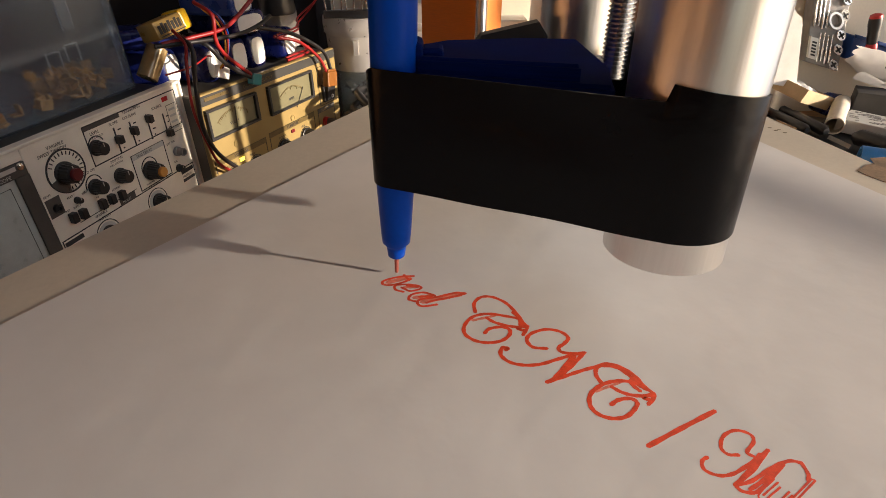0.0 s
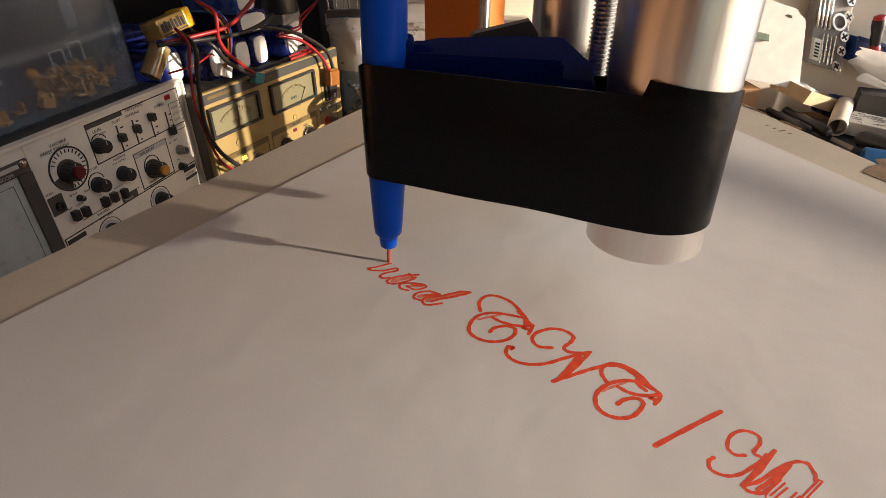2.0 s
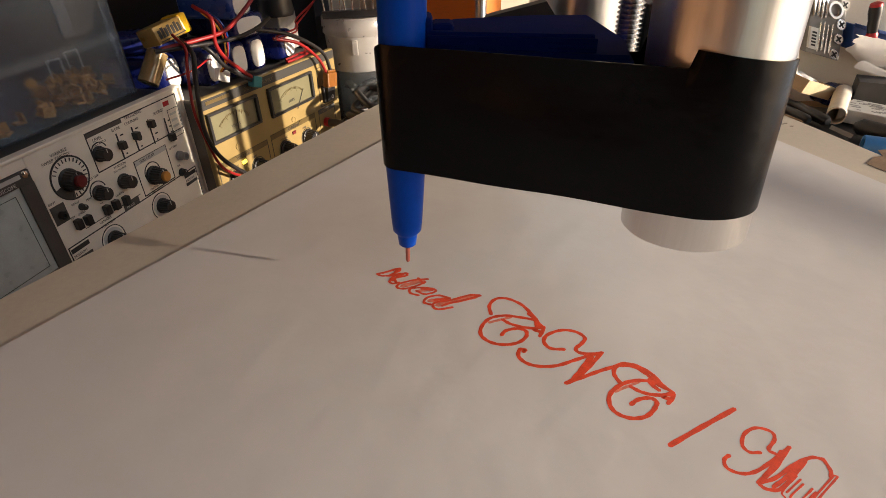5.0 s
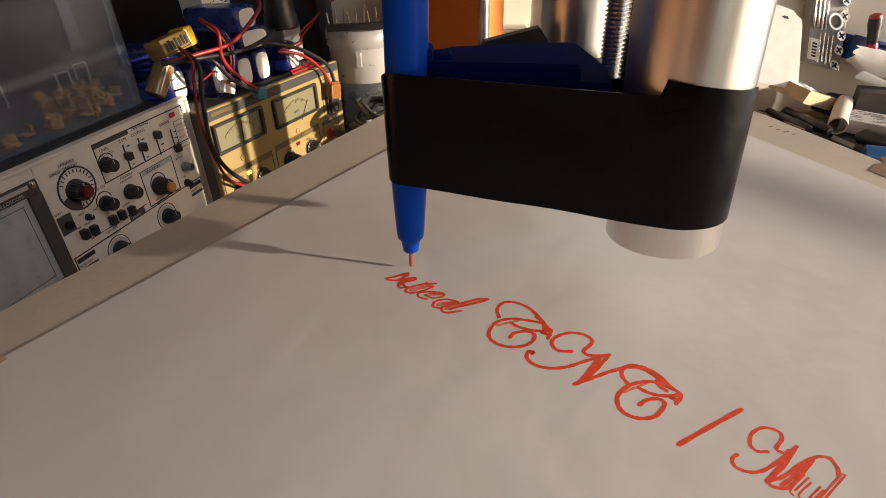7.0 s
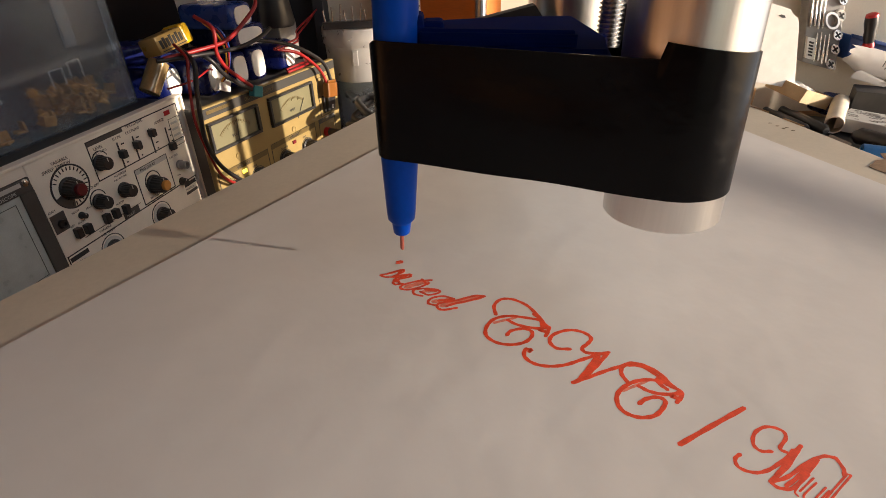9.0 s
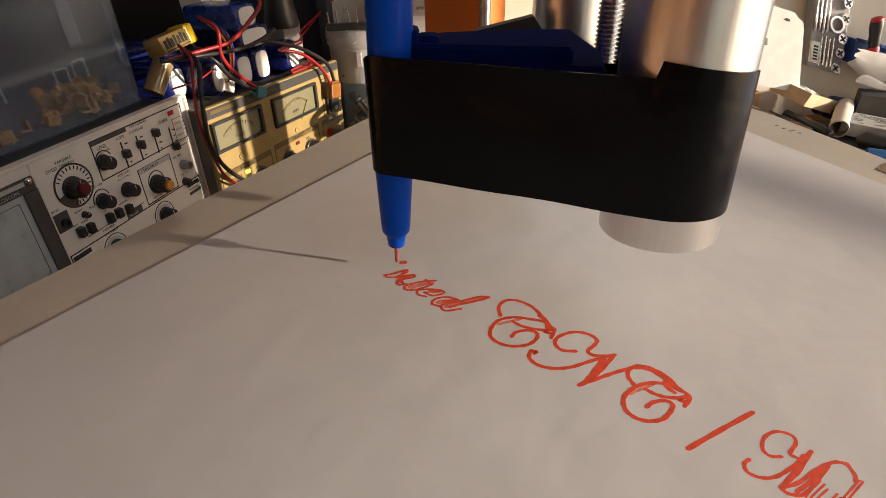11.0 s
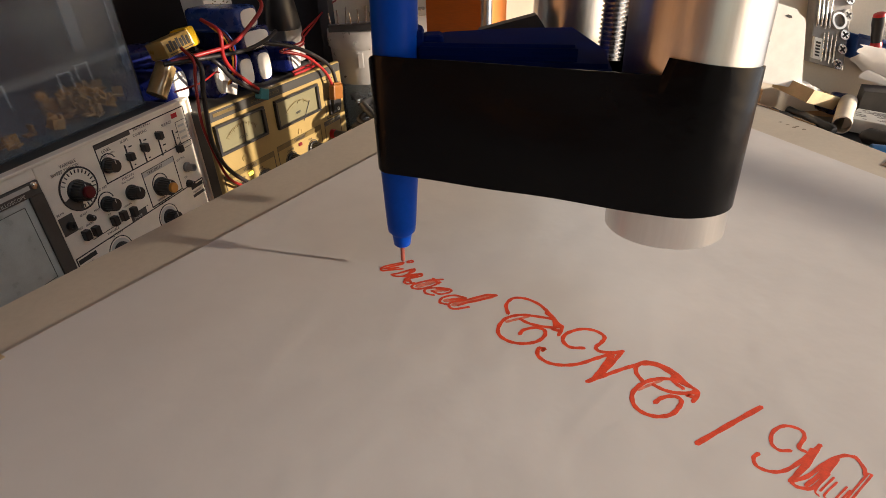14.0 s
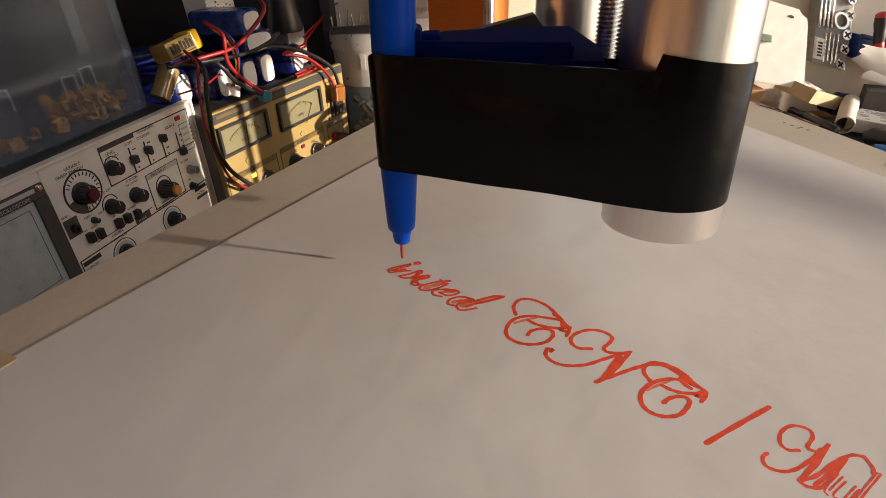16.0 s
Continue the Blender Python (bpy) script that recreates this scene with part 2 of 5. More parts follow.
# ---- room ----
def room():
    zf, zc, x0, x1, y0, y1 = -1.0, 1.5, -0.95, 1.15, -1.7, 0.96
    tagged(part("floor", box(x0 - 0.1, x1 + 0.1, y0 - 0.1, y1 + 0.1, zf - 0.1, zf), FLOOR), "brown laminate floor of a hobby room", "floor", kind="structure")
    # unseen ceiling; its brown is chosen to hold back bounce on the sheet
    tagged(part("ceiling", box(x0 - 0.1, x1 + 0.1, y0 - 0.1, y1 + 0.1, zc, zc + 0.1), WOOD), "unseen ceiling coloured dark brown to cut the light bounced onto the sheet", "ceiling", kind="structure")
    tagged(part("wall_north", box(x0 - 0.1, x1 + 0.1, y1, y1 + 0.1, zf, zc), WALL), "beige painted wall behind the bench", "wall", kind="structure")
    # unseen wall; its opening is added to go with the rear fill lamp
    bm = box(x0 - 0.1, 0.10, y0 - 0.1, y0, zf, zc)
    box(1.10, x1 + 0.1, y0 - 0.1, y0, zf, zc, bm=bm), box(0.10, 1.10, y0 - 0.1, y0, zf, -0.46, bm=bm), box(0.10, 1.10, y0 - 0.1, y0, 1.06, zc, bm=bm)
    tagged(part("wall_south", bm, WOOD), "unseen wood-brown wall with an opening added for the rear fill light", "wall", kind="structure")
    tagged(part("wall_west_1", box(x0 - 0.1, x0, 0.10, y1, zf, zc), NIGHT), "dark blue-grey painted wall", "wall", kind="structure")
    # brown half of the wall is added as a warm reflector for the tube
    tagged(part("wall_west_2", box(x0 - 0.1, x0, y0, 0.10, zf, zc), WOOD), "unseen wall coloured wood-brown to warm the steel tube's reflection", "wall", kind="structure")
    bm = box(x1, x1 + 0.1, y0, y1, zf, -0.24)
    box(x1, x1 + 0.1, y0, y1, 1.2, zc, bm=bm)
    box(x1, x1 + 0.1, y0, -1.25, -0.24, 1.2, bm=bm)
    box(x1, x1 + 0.1, 0.80, y1, -0.24, 1.2, bm=bm)
    # unseen blinds, added to dim the sheet's left and shade the upper batteries
    for ya, yb, low in ((-1.30, 0.262, 0.184), (0.270, 0.85, 0.128)):
        b = thing("roller_blind", "unseen pale grey roller blind added to cut off part of the sun", "blind", pose(x1 - 0.012, 0, 0), "blinds at the wide window")
        part("cloth", box(-0.0006, 0.0006, ya, yb, low + 0.010, 1.24), WALL, b)
        part("bottom_bar", box(-0.006, 0.006, ya, yb, low, low + 0.010, 0.002), WHITE, b)
        smooth(part("roller", lathe([(0.02, ya), (0.02, yb)], 20, m=pose(0, 0, 1.26, -90, 0, 0)), WHITE, b))
    tagged(part("wall_east", bm, WALL), "beige wall with a wide window", "wall", kind="structure")


room()
BENCH_Z = -0.2425


def bench():
    t = thing("workbench", "worn brown wooden workbench carrying the machine", "workbench", pose(0, 0, BENCH_Z))
    part("tabletop", box(-0.93, 1.10, -0.75, 0.955, -0.04, 0, 0.003), BENCH, t)
    for x in (-0.88, 1.0):
        for y in (-0.68, 0.85):
            part("leg", box(x, x + 0.06, y, y + 0.06, -0.76, -0.04, 0.003), BENCH, t)


bench()


def drawing_board():
    t = thing("drawing_board", "pale melamine board raised on a plywood base", "board", pose(0, 0, BENCH_Z))
    outline = [(-0.2462, -0.1521), (-0.0071, 0.2745), (0.1221, 0.275), (0.2155, -0.14)]
    part("panel", prism(outline, 0.2245, 0.24225, bevel=0.0012), BOARD, t)
    # the far end past the panel is added, unseen, to shade the oscilloscope
    base = [(-0.22, -0.12), (-0.012, 0.20), (0.015, 0.310), (0.128, 0.310), (0.130, 0.20), (0.190, -0.12)]
    part("plinth", prism(base, 0.0, 0.2245), PLY, t, "raw plywood base box with an unseen far end added for shade")
    bm = bmesh.new()
    rnd = random.Random(4)
    for x, y in ((0.1300, 0.1965), (0.1316, 0.1972), (0.1322, 0.1940), (0.1292, 0.1995), (0.1283, 0.2030)):
        lathe([(0.0006 + rnd.random() * 0.0004, 0.2421), (0.0004, 0.24237)], 7, bm, pose(x, y, 0, 0, 0, 0) @ Matrix.Diagonal((1.6, 0.8, 1, 1)))
    part("stain", bm, TAN, t, "small dark glue specks")
    bm = prism([(0.1315, 0.2330), (0.1320, 0.2285), (0.1308, 0.2268), (0.1330, 0.2215), (0.1349, 0.2175), (0.1351, 0.2162), (0.1323, 0.2292)], 0.2420, 0.24249)
    prism([(0.1367, 0.2085), (0.1372, 0.2050), (0.1384, 0.2012), (0.1392, 0.1984), (0.1378, 0.2050)], 0.2420, 0.24249, bm)
    part("chipped_edge", bm, CHIPPED, t, "chipped brown edge of the board")


drawing_board()


def sheet_of_paper():
    # left edge a little inside the board's, the sheet running on under the lens
    outline = [(-0.2154, -0.1065), (0.0005, 0.2270), (0.107, 0.2155), (0.148, 0.094), (0.194, -0.11)]
    ob = part("paper_sheet", prism(outline, -0.00025, 0.0), PAPER)
    tagged(ob, "large white sheet of drawing paper on the board", "paper")
    for x, y, a, w in ((-0.0965, 0.0790, 59, 0.006),):
        t = part("masking_tape", box(-w / 2, w / 2, -0.003, 0.003, 0.0, 0.0001), CARD, m=pose(x, y, 0.0001, 0, 0, a + 90))
        tagged(t, "short strip of yellowed masking tape holding the paper", "tape")
    t = part("torn_tape", prism([(0.1362, 0.1585), (0.1372, 0.1545), (0.1392, 0.1500), (0.1560, 0.1520), (0.1560, 0.1700), (0.1475, 0.1690), (0.1455, 0.1640), (0.1425, 0.1635)], -0.00025, -0.0001), CHIPPED)
    tagged(t, "torn piece of brown packing tape on the board", "tape")


sheet_of_paper()


def machine_frame():
    # invented plate, hidden behind the head, that puts the oscilloscope in shade
    t = thing("machine_frame", "black plate added behind the head to keep the sun off the oscilloscope", "machine frame", pose(0.138, 0.36, BENCH_Z))
    part("side_plate", box(0.0, 0.010, -0.085, 0.118, 0, 0.275, 0.001), BLACK, t)
    part("foot", box(-0.02, 0.03, -0.085, 0.118, 0, 0.006, 0.001), BLACK, t)
    # rod added out of view; its shadow makes the dark band across the board
    g = thing("guide_rail", "thin steel rod on two posts, added out of view to cast a shadow band", "guide rail", pose(0.40, 0.065, BENCH_Z, 0, 0, -57))
    smooth(part("rod", lathe([(0.0026, -0.20), (0.0026, 0.20)], 16, m=pose(0, 0, 0.29, 0, 90, 0)), STEEL, g))
    for x in (-0.19, 0.19):
        smooth(part("post", lathe([(0.012, 0), (0.012, 0.004), (0.004, 0.006), (0.004, 0.2885)], 16, m=pose(x, 0, 0)), STEEL, g))


machine_frame()

# ---- lettering drawn on the sheet ----
TEXT = pose(-0.021, 0.107, 0.0, 0, 0, -45)


def stroke(bm, pts, width, lift=0.00002, steps=5):
    """A flat pen line through points in millimetres of the text line."""
    path = curve_points([(x / 1000, y / 1000, 0) for x, y in pts], steps)
    w = width / 2000
    lefts, rights = [], []
    for i, p in enumerate(path):
        d = (path[min(i + 1, len(path) - 1)] - path[max(i - 1, 0)]).normalized()
        s = Vector((-d.y, d.x, 0)) * w * (1 + 0.12 * math.sin(i * 1.7))
        lefts.append(p + s), rights.append(p - s)
    d0, d1 = (path[0] - path[1]).normalized() * w * 0.8, (path[-1] - path[-2]).normalized() * w * 0.8
    ring = lefts + [path[-1] + d1] + rights[::-1] + [path[0] + d0]
    n = len(lefts)
    up = Vector((0, 0, lift))
    a, b = [bm.verts.new(p + up) for p in lefts], [bm.verts.new(p + up) for p in rights]
    for i in range(n - 1):
        bm.faces.new((b[i], b[i + 1], a[i + 1], a[i]))
    e0, e1 = bm.verts.new(path[0] + d0 + up), bm.verts.new(path[-1] + d1 + up)
    bm.faces.new((e0, b[0], a[0])), bm.faces.new((e1, a[-1], b[-1]))
    # skirt that joins the line to the sheet
    lo = [bm.verts.new((p.x, p.y, -0.00002)) for p in ring]
    hi = a + [e1] + b[::-1] + [e0]
    for i in range(len(ring)):
        j = (i + 1) % len(ring)
        bm.faces.new((lo[i], lo[j], hi[j], hi[i]))
    return bm


def letter(name, strokes, width, label, material=None, fills=()):
    bm = bmesh.new()
    for k, s in enumerate(strokes):
        stroke(bm, s, width, 0.000012 + 0.0000012 * k)
    ob = part(name, bm, material or INK, m=TEXT)
    for k, (a, b, wide) in enumerate(fills):
        bm = stroke(bmesh.new(), [a, ((a[0] + b[0]) / 2, (a[1] + b[1]) / 2), b], wide, 0.000005 + 0.000001 * k)
        part("ink_fill", bm, INK_THIN, ob, "paler thin red ink")
    return tagged(ob, label, "ink lettering", "letters drawn on the sheet")


SMALL, LARGE = 0.66, 0.80
letter("letter_t", [[(14.1, 6.9), (11.9, 4.4), (10.5, 1), (11.2, -0.2), (12.8, 0.7), (14, 3.2), (14.4, 5.7)], [(12.0, 5.6), (14.6, 4.9)]], SMALL,
       "small red script letter t in outlined ink", fills=[((13.6, 5.8), (11.6, 0.9), 1.4)])
letter("letter_e", [[(16.9, 1.1), (14.9, 0.4), (13.8, 1.5), (15.4, 3.6), (17.7, 5), (18.7, 4.5), (17.6, 2.3), (15.2, 1.9)], [(15.6, 3.2), (17.9, 4.6)]], 0.62,
       "small red script letter e in ink", fills=[((17.6, 4.3), (15.6, 2.2), 0.9)])
letter("letter_d", [[(22.9, 5), (20.3, 4.1), (18.9, 1.8), (19.6, 0.1), (21.3, 0.6)], [(27.2, 10.3), (25.4, 8.9), (23.6, 5.1), (21.5, 1.8), (22.1, 0.4), (23.6, 0.5), (25.4, 3.1)],
                    [(27.2, 10.3), (25.6, 6.6), (24, 3.8), (23.3, 1.8)], [(22.6, 4.6), (20.6, 2.2)]], SMALL,
       "small red script letter d with a tall stem", fills=[((26.6, 9.4), (22.4, 1.4), 1.5), ((22.2, 4.2), (20.0, 1.2), 1.2)])
letter("letter_C", [[(33.1, 6.8), (30.9, 8.9), (30.5, 11.6), (32.3, 13.4), (35.8, 13.8), (39.5, 12.6), (42.7, 11), (43.8, 10.7), (44.7, 8)],
                    [(43.8, 10.7), (41.5, 8.6), (38.3, 7.2), (35.9, 7.1)], [(43.4, 10.9), (42.6, 8.9), (44.2, 9.4)], [(38.7, 12.4), (41.0, 11.6), (43.0, 9.6)],
                    [(41.4, 11.8), (38.3, 10.2), (35.3, 8.3), (33.7, 5.4), (34.2, 2.3), (35.9, 0.3), (38.6, 0.1), (41, 1.4), (42.6, 3.7), (42.7, 6.2), (41.6, 7.5), (39.9, 6.9), (38.6, 4.8), (38.8, 3.1)]], LARGE, "red script capital C with flourished loops", fills=[((34.4, 4.4), (36.8, 9.0), 0.7)])
letter("letter_N", [[(45.1, 2.9), (44, 2.4), (45, 0.6), (47.3, 0.2), (49.7, 1.3), (51.9, 3.7), (53.5, 7.1), (54.9, 10), (56.3, 12.4)],
                    [(50.4, 8.2), (48.2, 6.6), (46.1, 7.4), (45.6, 9.7), (47, 12.7), (49.4, 14.1), (51.6, 13.7), (52, 11.8), (51.9, 9.9), (53.2, 9.4), (55.9, 11.4)],
                    [(56.2, 11.9), (56.4, 7.2), (56.2, 3.5), (55.4, 0.8)], [(55.4, 0.8), (56.9, 4.2), (58.4, 7.7), (60.1, 11.1)], [(55.4, 10.1), (56, 5.9), (56, 2.5)],
                    [(55.0, 10.6), (55.6, 6.0), (55.9, 2.2)], [(45.0, 2.2), (44.6, 2.9), (45.0, 2.9)]], 0.80, "red script capital N with a curled tail", fills=[((56.0, 8.2), (56.1, 3.0), 0.9)])
letter("letter_C", [[(62.7, 7.5), (60.9, 8.6), (60.1, 10.2), (60.6, 12.3), (62.8, 13.5), (65.8, 13.4), (68.6, 12.1), (70.8, 11.4), (71, 8.7)],
                    [(60.3, 11.4), (62.5, 12.9), (65.4, 12.7), (68.2, 11.6)], [(70.8, 11.4), (68.5, 9.1), (66.4, 8.1), (64.3, 8)], [(70.5, 11.5), (69.6, 9.6), (71.0, 10.0)],
                    [(66.5, 13.0), (66.2, 11.8), (66.9, 11.0), (68.6, 10.6)],
                    [(69.4, 11.8), (66.4, 11.5), (64.1, 9.6), (62.8, 6.8), (62.6, 3.9), (63.8, 1.7), (65.7, 0.9), (67.9, 1.6), (69.5, 3.6), (69.8, 6.1), (69.4, 7.8), (68.1, 7.8), (66.8, 6.1), (66.4, 4.2)]], LARGE, "red script capital C joined to the letter beside it", fills=[((62.9, 5.0), (65.0, 10.2), 0.6)])
letter("slash_mark", [[(74.9, 0.7), (77.3, 8.0), (79.8, 15.3)]], 0.85, "straight red slash between two words")
letter("letter_M", [[(82.5, 5.3), (82.2, 3.9), (83.1, 2.7), (85, 3.2), (86.5, 5.1), (87.7, 8.7), (88.9, 13.3)],
                    [(85.9, 9.1), (84.6, 8), (83.3, 8.6), (82.8, 11.1), (83.8, 13.6), (85.8, 14.4), (86.7, 13.2), (86.6, 10.5), (87.7, 10.4)],
                    [(88.8, 12.9), (88.4, 7.6), (87.3, 3.2)], [(87.3, 3.2), (88.9, 5.7), (90.4, 10.4), (91.9, 13.4), (93.2, 14.2)], [(88.2, 11.6), (88.0, 7.6), (87.6, 4.4)],
                    [(91.4, 12.2), (90.7, 7.1), (90, 4.2), (88.5, 3), (87.5, 3.2)], [(90.9, 11.6), (90.1, 7.0), (89.2, 4.0)], [(93.2, 14.4), (94.6, 12.9), (95, 11.5)]], 0.60,
       "large red script capital M at the sheet's near side", fills=[((88.4, 9.6), (87.9, 5.0), 0.4)])
letter("letter_u", [[(91.2, 8.4), (90.4, 4.2), (91.0, 3.4)], [(91.8, 8.2), (90.9, 4.4)], [(92.3, 7.6), (91.5, 4), (92.4, 3.8)], [(93.5, 7.7), (92.8, 4.3), (93.3, 3.6)], [(94.0, 7.4), (93.2, 4.2)]], 0.28,
       "small red script letter u in outlined ink")
letter("letter_l", [[(95.7, 12.4), (94.5, 6.2), (94.0, 3.0)], [(95.2, 12.2), (93.9, 5.6), (93.5, 3.0)], [(95.7, 12.4), (95.2, 12.2), (94.9, 11.4)]], 0.30, "small red script letter l in outlined ink")

# ink that the pen lays down: (seconds, points)
FRESH = [
    (1.0, "n", [(10.1, 1.5), (9.2, 0.1), (8.0, 0.1)]), (1.2, "n", [(8.0, 0.1), (8.0, 1.7), (9.4, 4.6)]), (1.4, "n", [(9.4, 4.6), (8.4, 5.0), (7.2, 2.4)]),
    (1.6, "n", [(7.2, 2.4), (6.2, 1.5), (4.9, 0.4), (3.6, 0.2)]), (1.8, "n", [(3.6, 0.2), (4.9, 2.7), (5.9, 5.5)]), (2.1, "n", [(5.9, 5.5), (6.6, 4.6), (6.2, 1.5)]),
    (2.5, "n", [(4.3, 1.2), (5.6, 4.9), (6.3, 3.4)]), (2.7, "n", [(6.2, 1.5), (7.6, 3.9), (9.0, 5.2)]), (2.95, "n", [(7.2, 2.6), (7.6, 0.9), (8.6, 1.0)]), (3.2, "n", [(8.4, 4.4), (8.0, 2.0), (9.6, 0.9)]),
    (7.75, "i", [(2.2, 6.6), (2.7, 7.7)]), (7.95, "i", [(2.7, 7.7), (3.4, 7.3), (2.6, 6.2)]),
    (12.3, "i", [(3.9, 3.7), (2.1, 1.5)]), (12.5, "i", [(2.1, 1.5), (0.8, -0.1), (-0.3, 0.3)]), (12.7, "i", [(-0.3, 0.3), (-0.2, 1.6), (0.9, 4.0)]), (12.9, "i", [(0.9, 4.0), (1.8, 5.6), (2.2, 5.0)]),
    (13.15, "i", [(2.2, 5.0), (1.2, 2.8), (0.4, 0.7)]), (13.4, "i", [(0.4, 0.7), (1.4, 1.6), (2.6, 3.4)]),
]


def fresh_ink():
    done = []
    for k, (t, which, pts) in enumerate(FRESH):
        ob = part("ink_stroke", stroke(bmesh.new(), pts, 0.60, 0.000026 + 0.0000012 * (k % 9)), INK, m=TEXT)
        tagged(ob, f"fresh red pen stroke of the small script letter {which}", "ink stroke", f"strokes of the letter {which}")
        done.append((t, ob))
    return done


FRESH_INK = fresh_ink()

# ---- plotter head: tubes, lead screw, taped pen; origin at the pen's point ----
TIP = [
    (0, -0.0102, 0.1027, 0.0006), (0.2, -0.0102, 0.1025, 0.0003), (0.4, -0.0103, 0.1023, 0.0000), (0.6, -0.0103, 0.1018, 0.0000), (0.8, -0.0118, 0.1018, 0.0000), (1, -0.0144, 0.1023, 0.0000),
    (1.2, -0.0114, 0.1048, 0.0000), (1.4, -0.0131, 0.1054, 0.0000), (1.6, -0.0167, 0.1046, 0.0000), (1.8, -0.0150, 0.1057, 0.0000), (2, -0.0135, 0.1073, 0.0000), (2.2, -0.0139, 0.1077, 0.0000),
    (2.4, -0.0138, 0.1056, 0.0000), (2.6, -0.0108, 0.1049, 0.0000), (2.8, -0.0126, 0.1031, 0.0000), (3, -0.0127, 0.1017, 0.0000), (3.2, -0.0102, 0.1024, 0.0000), (3.4, -0.0105, 0.1034, 0.0000),
    (3.6, -0.0101, 0.1025, 0.0016), (3.8, -0.0104, 0.1024, 0.0026), (4, -0.0102, 0.1015, 0.0037), (4.2, -0.0101, 0.1016, 0.0043), (4.9, -0.0105, 0.1018, 0.0052), (5.7, -0.0110, 0.1044, 0.0034),
    (6.3, -0.0114, 0.1062, 0.0017), (6.5, -0.0127, 0.1093, 0.0015), (6.7, -0.0131, 0.1084, 0.0012), (6.9, -0.0127, 0.1077, 0.0009), (7.1, -0.0120, 0.1094, 0.0006), (7.3, -0.0121, 0.1088, 0.0003),
    (7.5, -0.0124, 0.1093, 0.0000), (7.7, -0.0134, 0.1080, 0.0000), (7.9, -0.0130, 0.1082, 0.0000), (8.1, -0.0129, 0.1099, 0.0000), (8.3, -0.0135, 0.1100, 0.0011), (8.5, -0.0129, 0.1084, 0.0021),
    (8.7, -0.0127, 0.1097, 0.0029), (8.9, -0.0127, 0.1097, 0.0035), (9.1, -0.0135, 0.1084, 0.0047), (9.9, -0.0141, 0.1078, 0.0051), (10.6, -0.0149, 0.1075, 0.0031), (11.3, -0.0154, 0.1071, 0.0013),
    (11.5, -0.0154, 0.1061, 0.0010), (11.7, -0.0149, 0.1063, 0.0007), (11.9, -0.0151, 0.1061, 0.0004), (12.1, -0.0156, 0.1067, 0.0000), (12.3, -0.0153, 0.1061, 0.0000), (12.5, -0.0178, 0.1062, 0.0000),
    (12.7, -0.0191, 0.1080, 0.0000), (12.9, -0.0153, 0.1092, 0.0000), (13.1, -0.0175, 0.1077, 0.0000), (13.3, -0.0188, 0.1065, 0.0000), (13.5, -0.0156, 0.1066, 0.0000), (13.7, -0.0155, 0.1085, 0.0000),
    (13.9, -0.0155, 0.1074, 0.0015), (14.1, -0.0156, 0.1068, 0.0025), (14.3, -0.0152, 0.1060, 0.0035), (14.5, -0.0153, 0.1068, 0.0045), (14.7, -0.0177, 0.1085, 0.0044), (14.9, -0.0177, 0.1089, 0.0041),
    (15.1, -0.0172, 0.1084, 0.0041), (15.3, -0.0169, 0.1081, 0.0040), (15.5, -0.0175, 0.1087, 0.0036), (15.7, -0.0174, 0.1095, 0.0032), (15.8, -0.0174, 0.1092, 0.0030), (15.9, -0.0175, 0.1088, 0.0028),
    (16, -0.0174, 0.1084, 0.0027),
]
TUBE_X, TUBE_Y, TUBE_R, PEN_R = 0.0530, -0.0150, 0.0110, 0.0044
TUBE_LEAN = pose(TUBE_X, TUBE_Y, 0.017, -3.0, -0.5, 0) @ pose(0, 0, -0.017)


PEN_LEAN = pose(0, 0, 0, 0, 2.0, 0)


def slack(z):
    """How far the raised head slides up the pen, which the paper no longer pushes into its tape."""
    return min(0.0009, 0.22 * z)


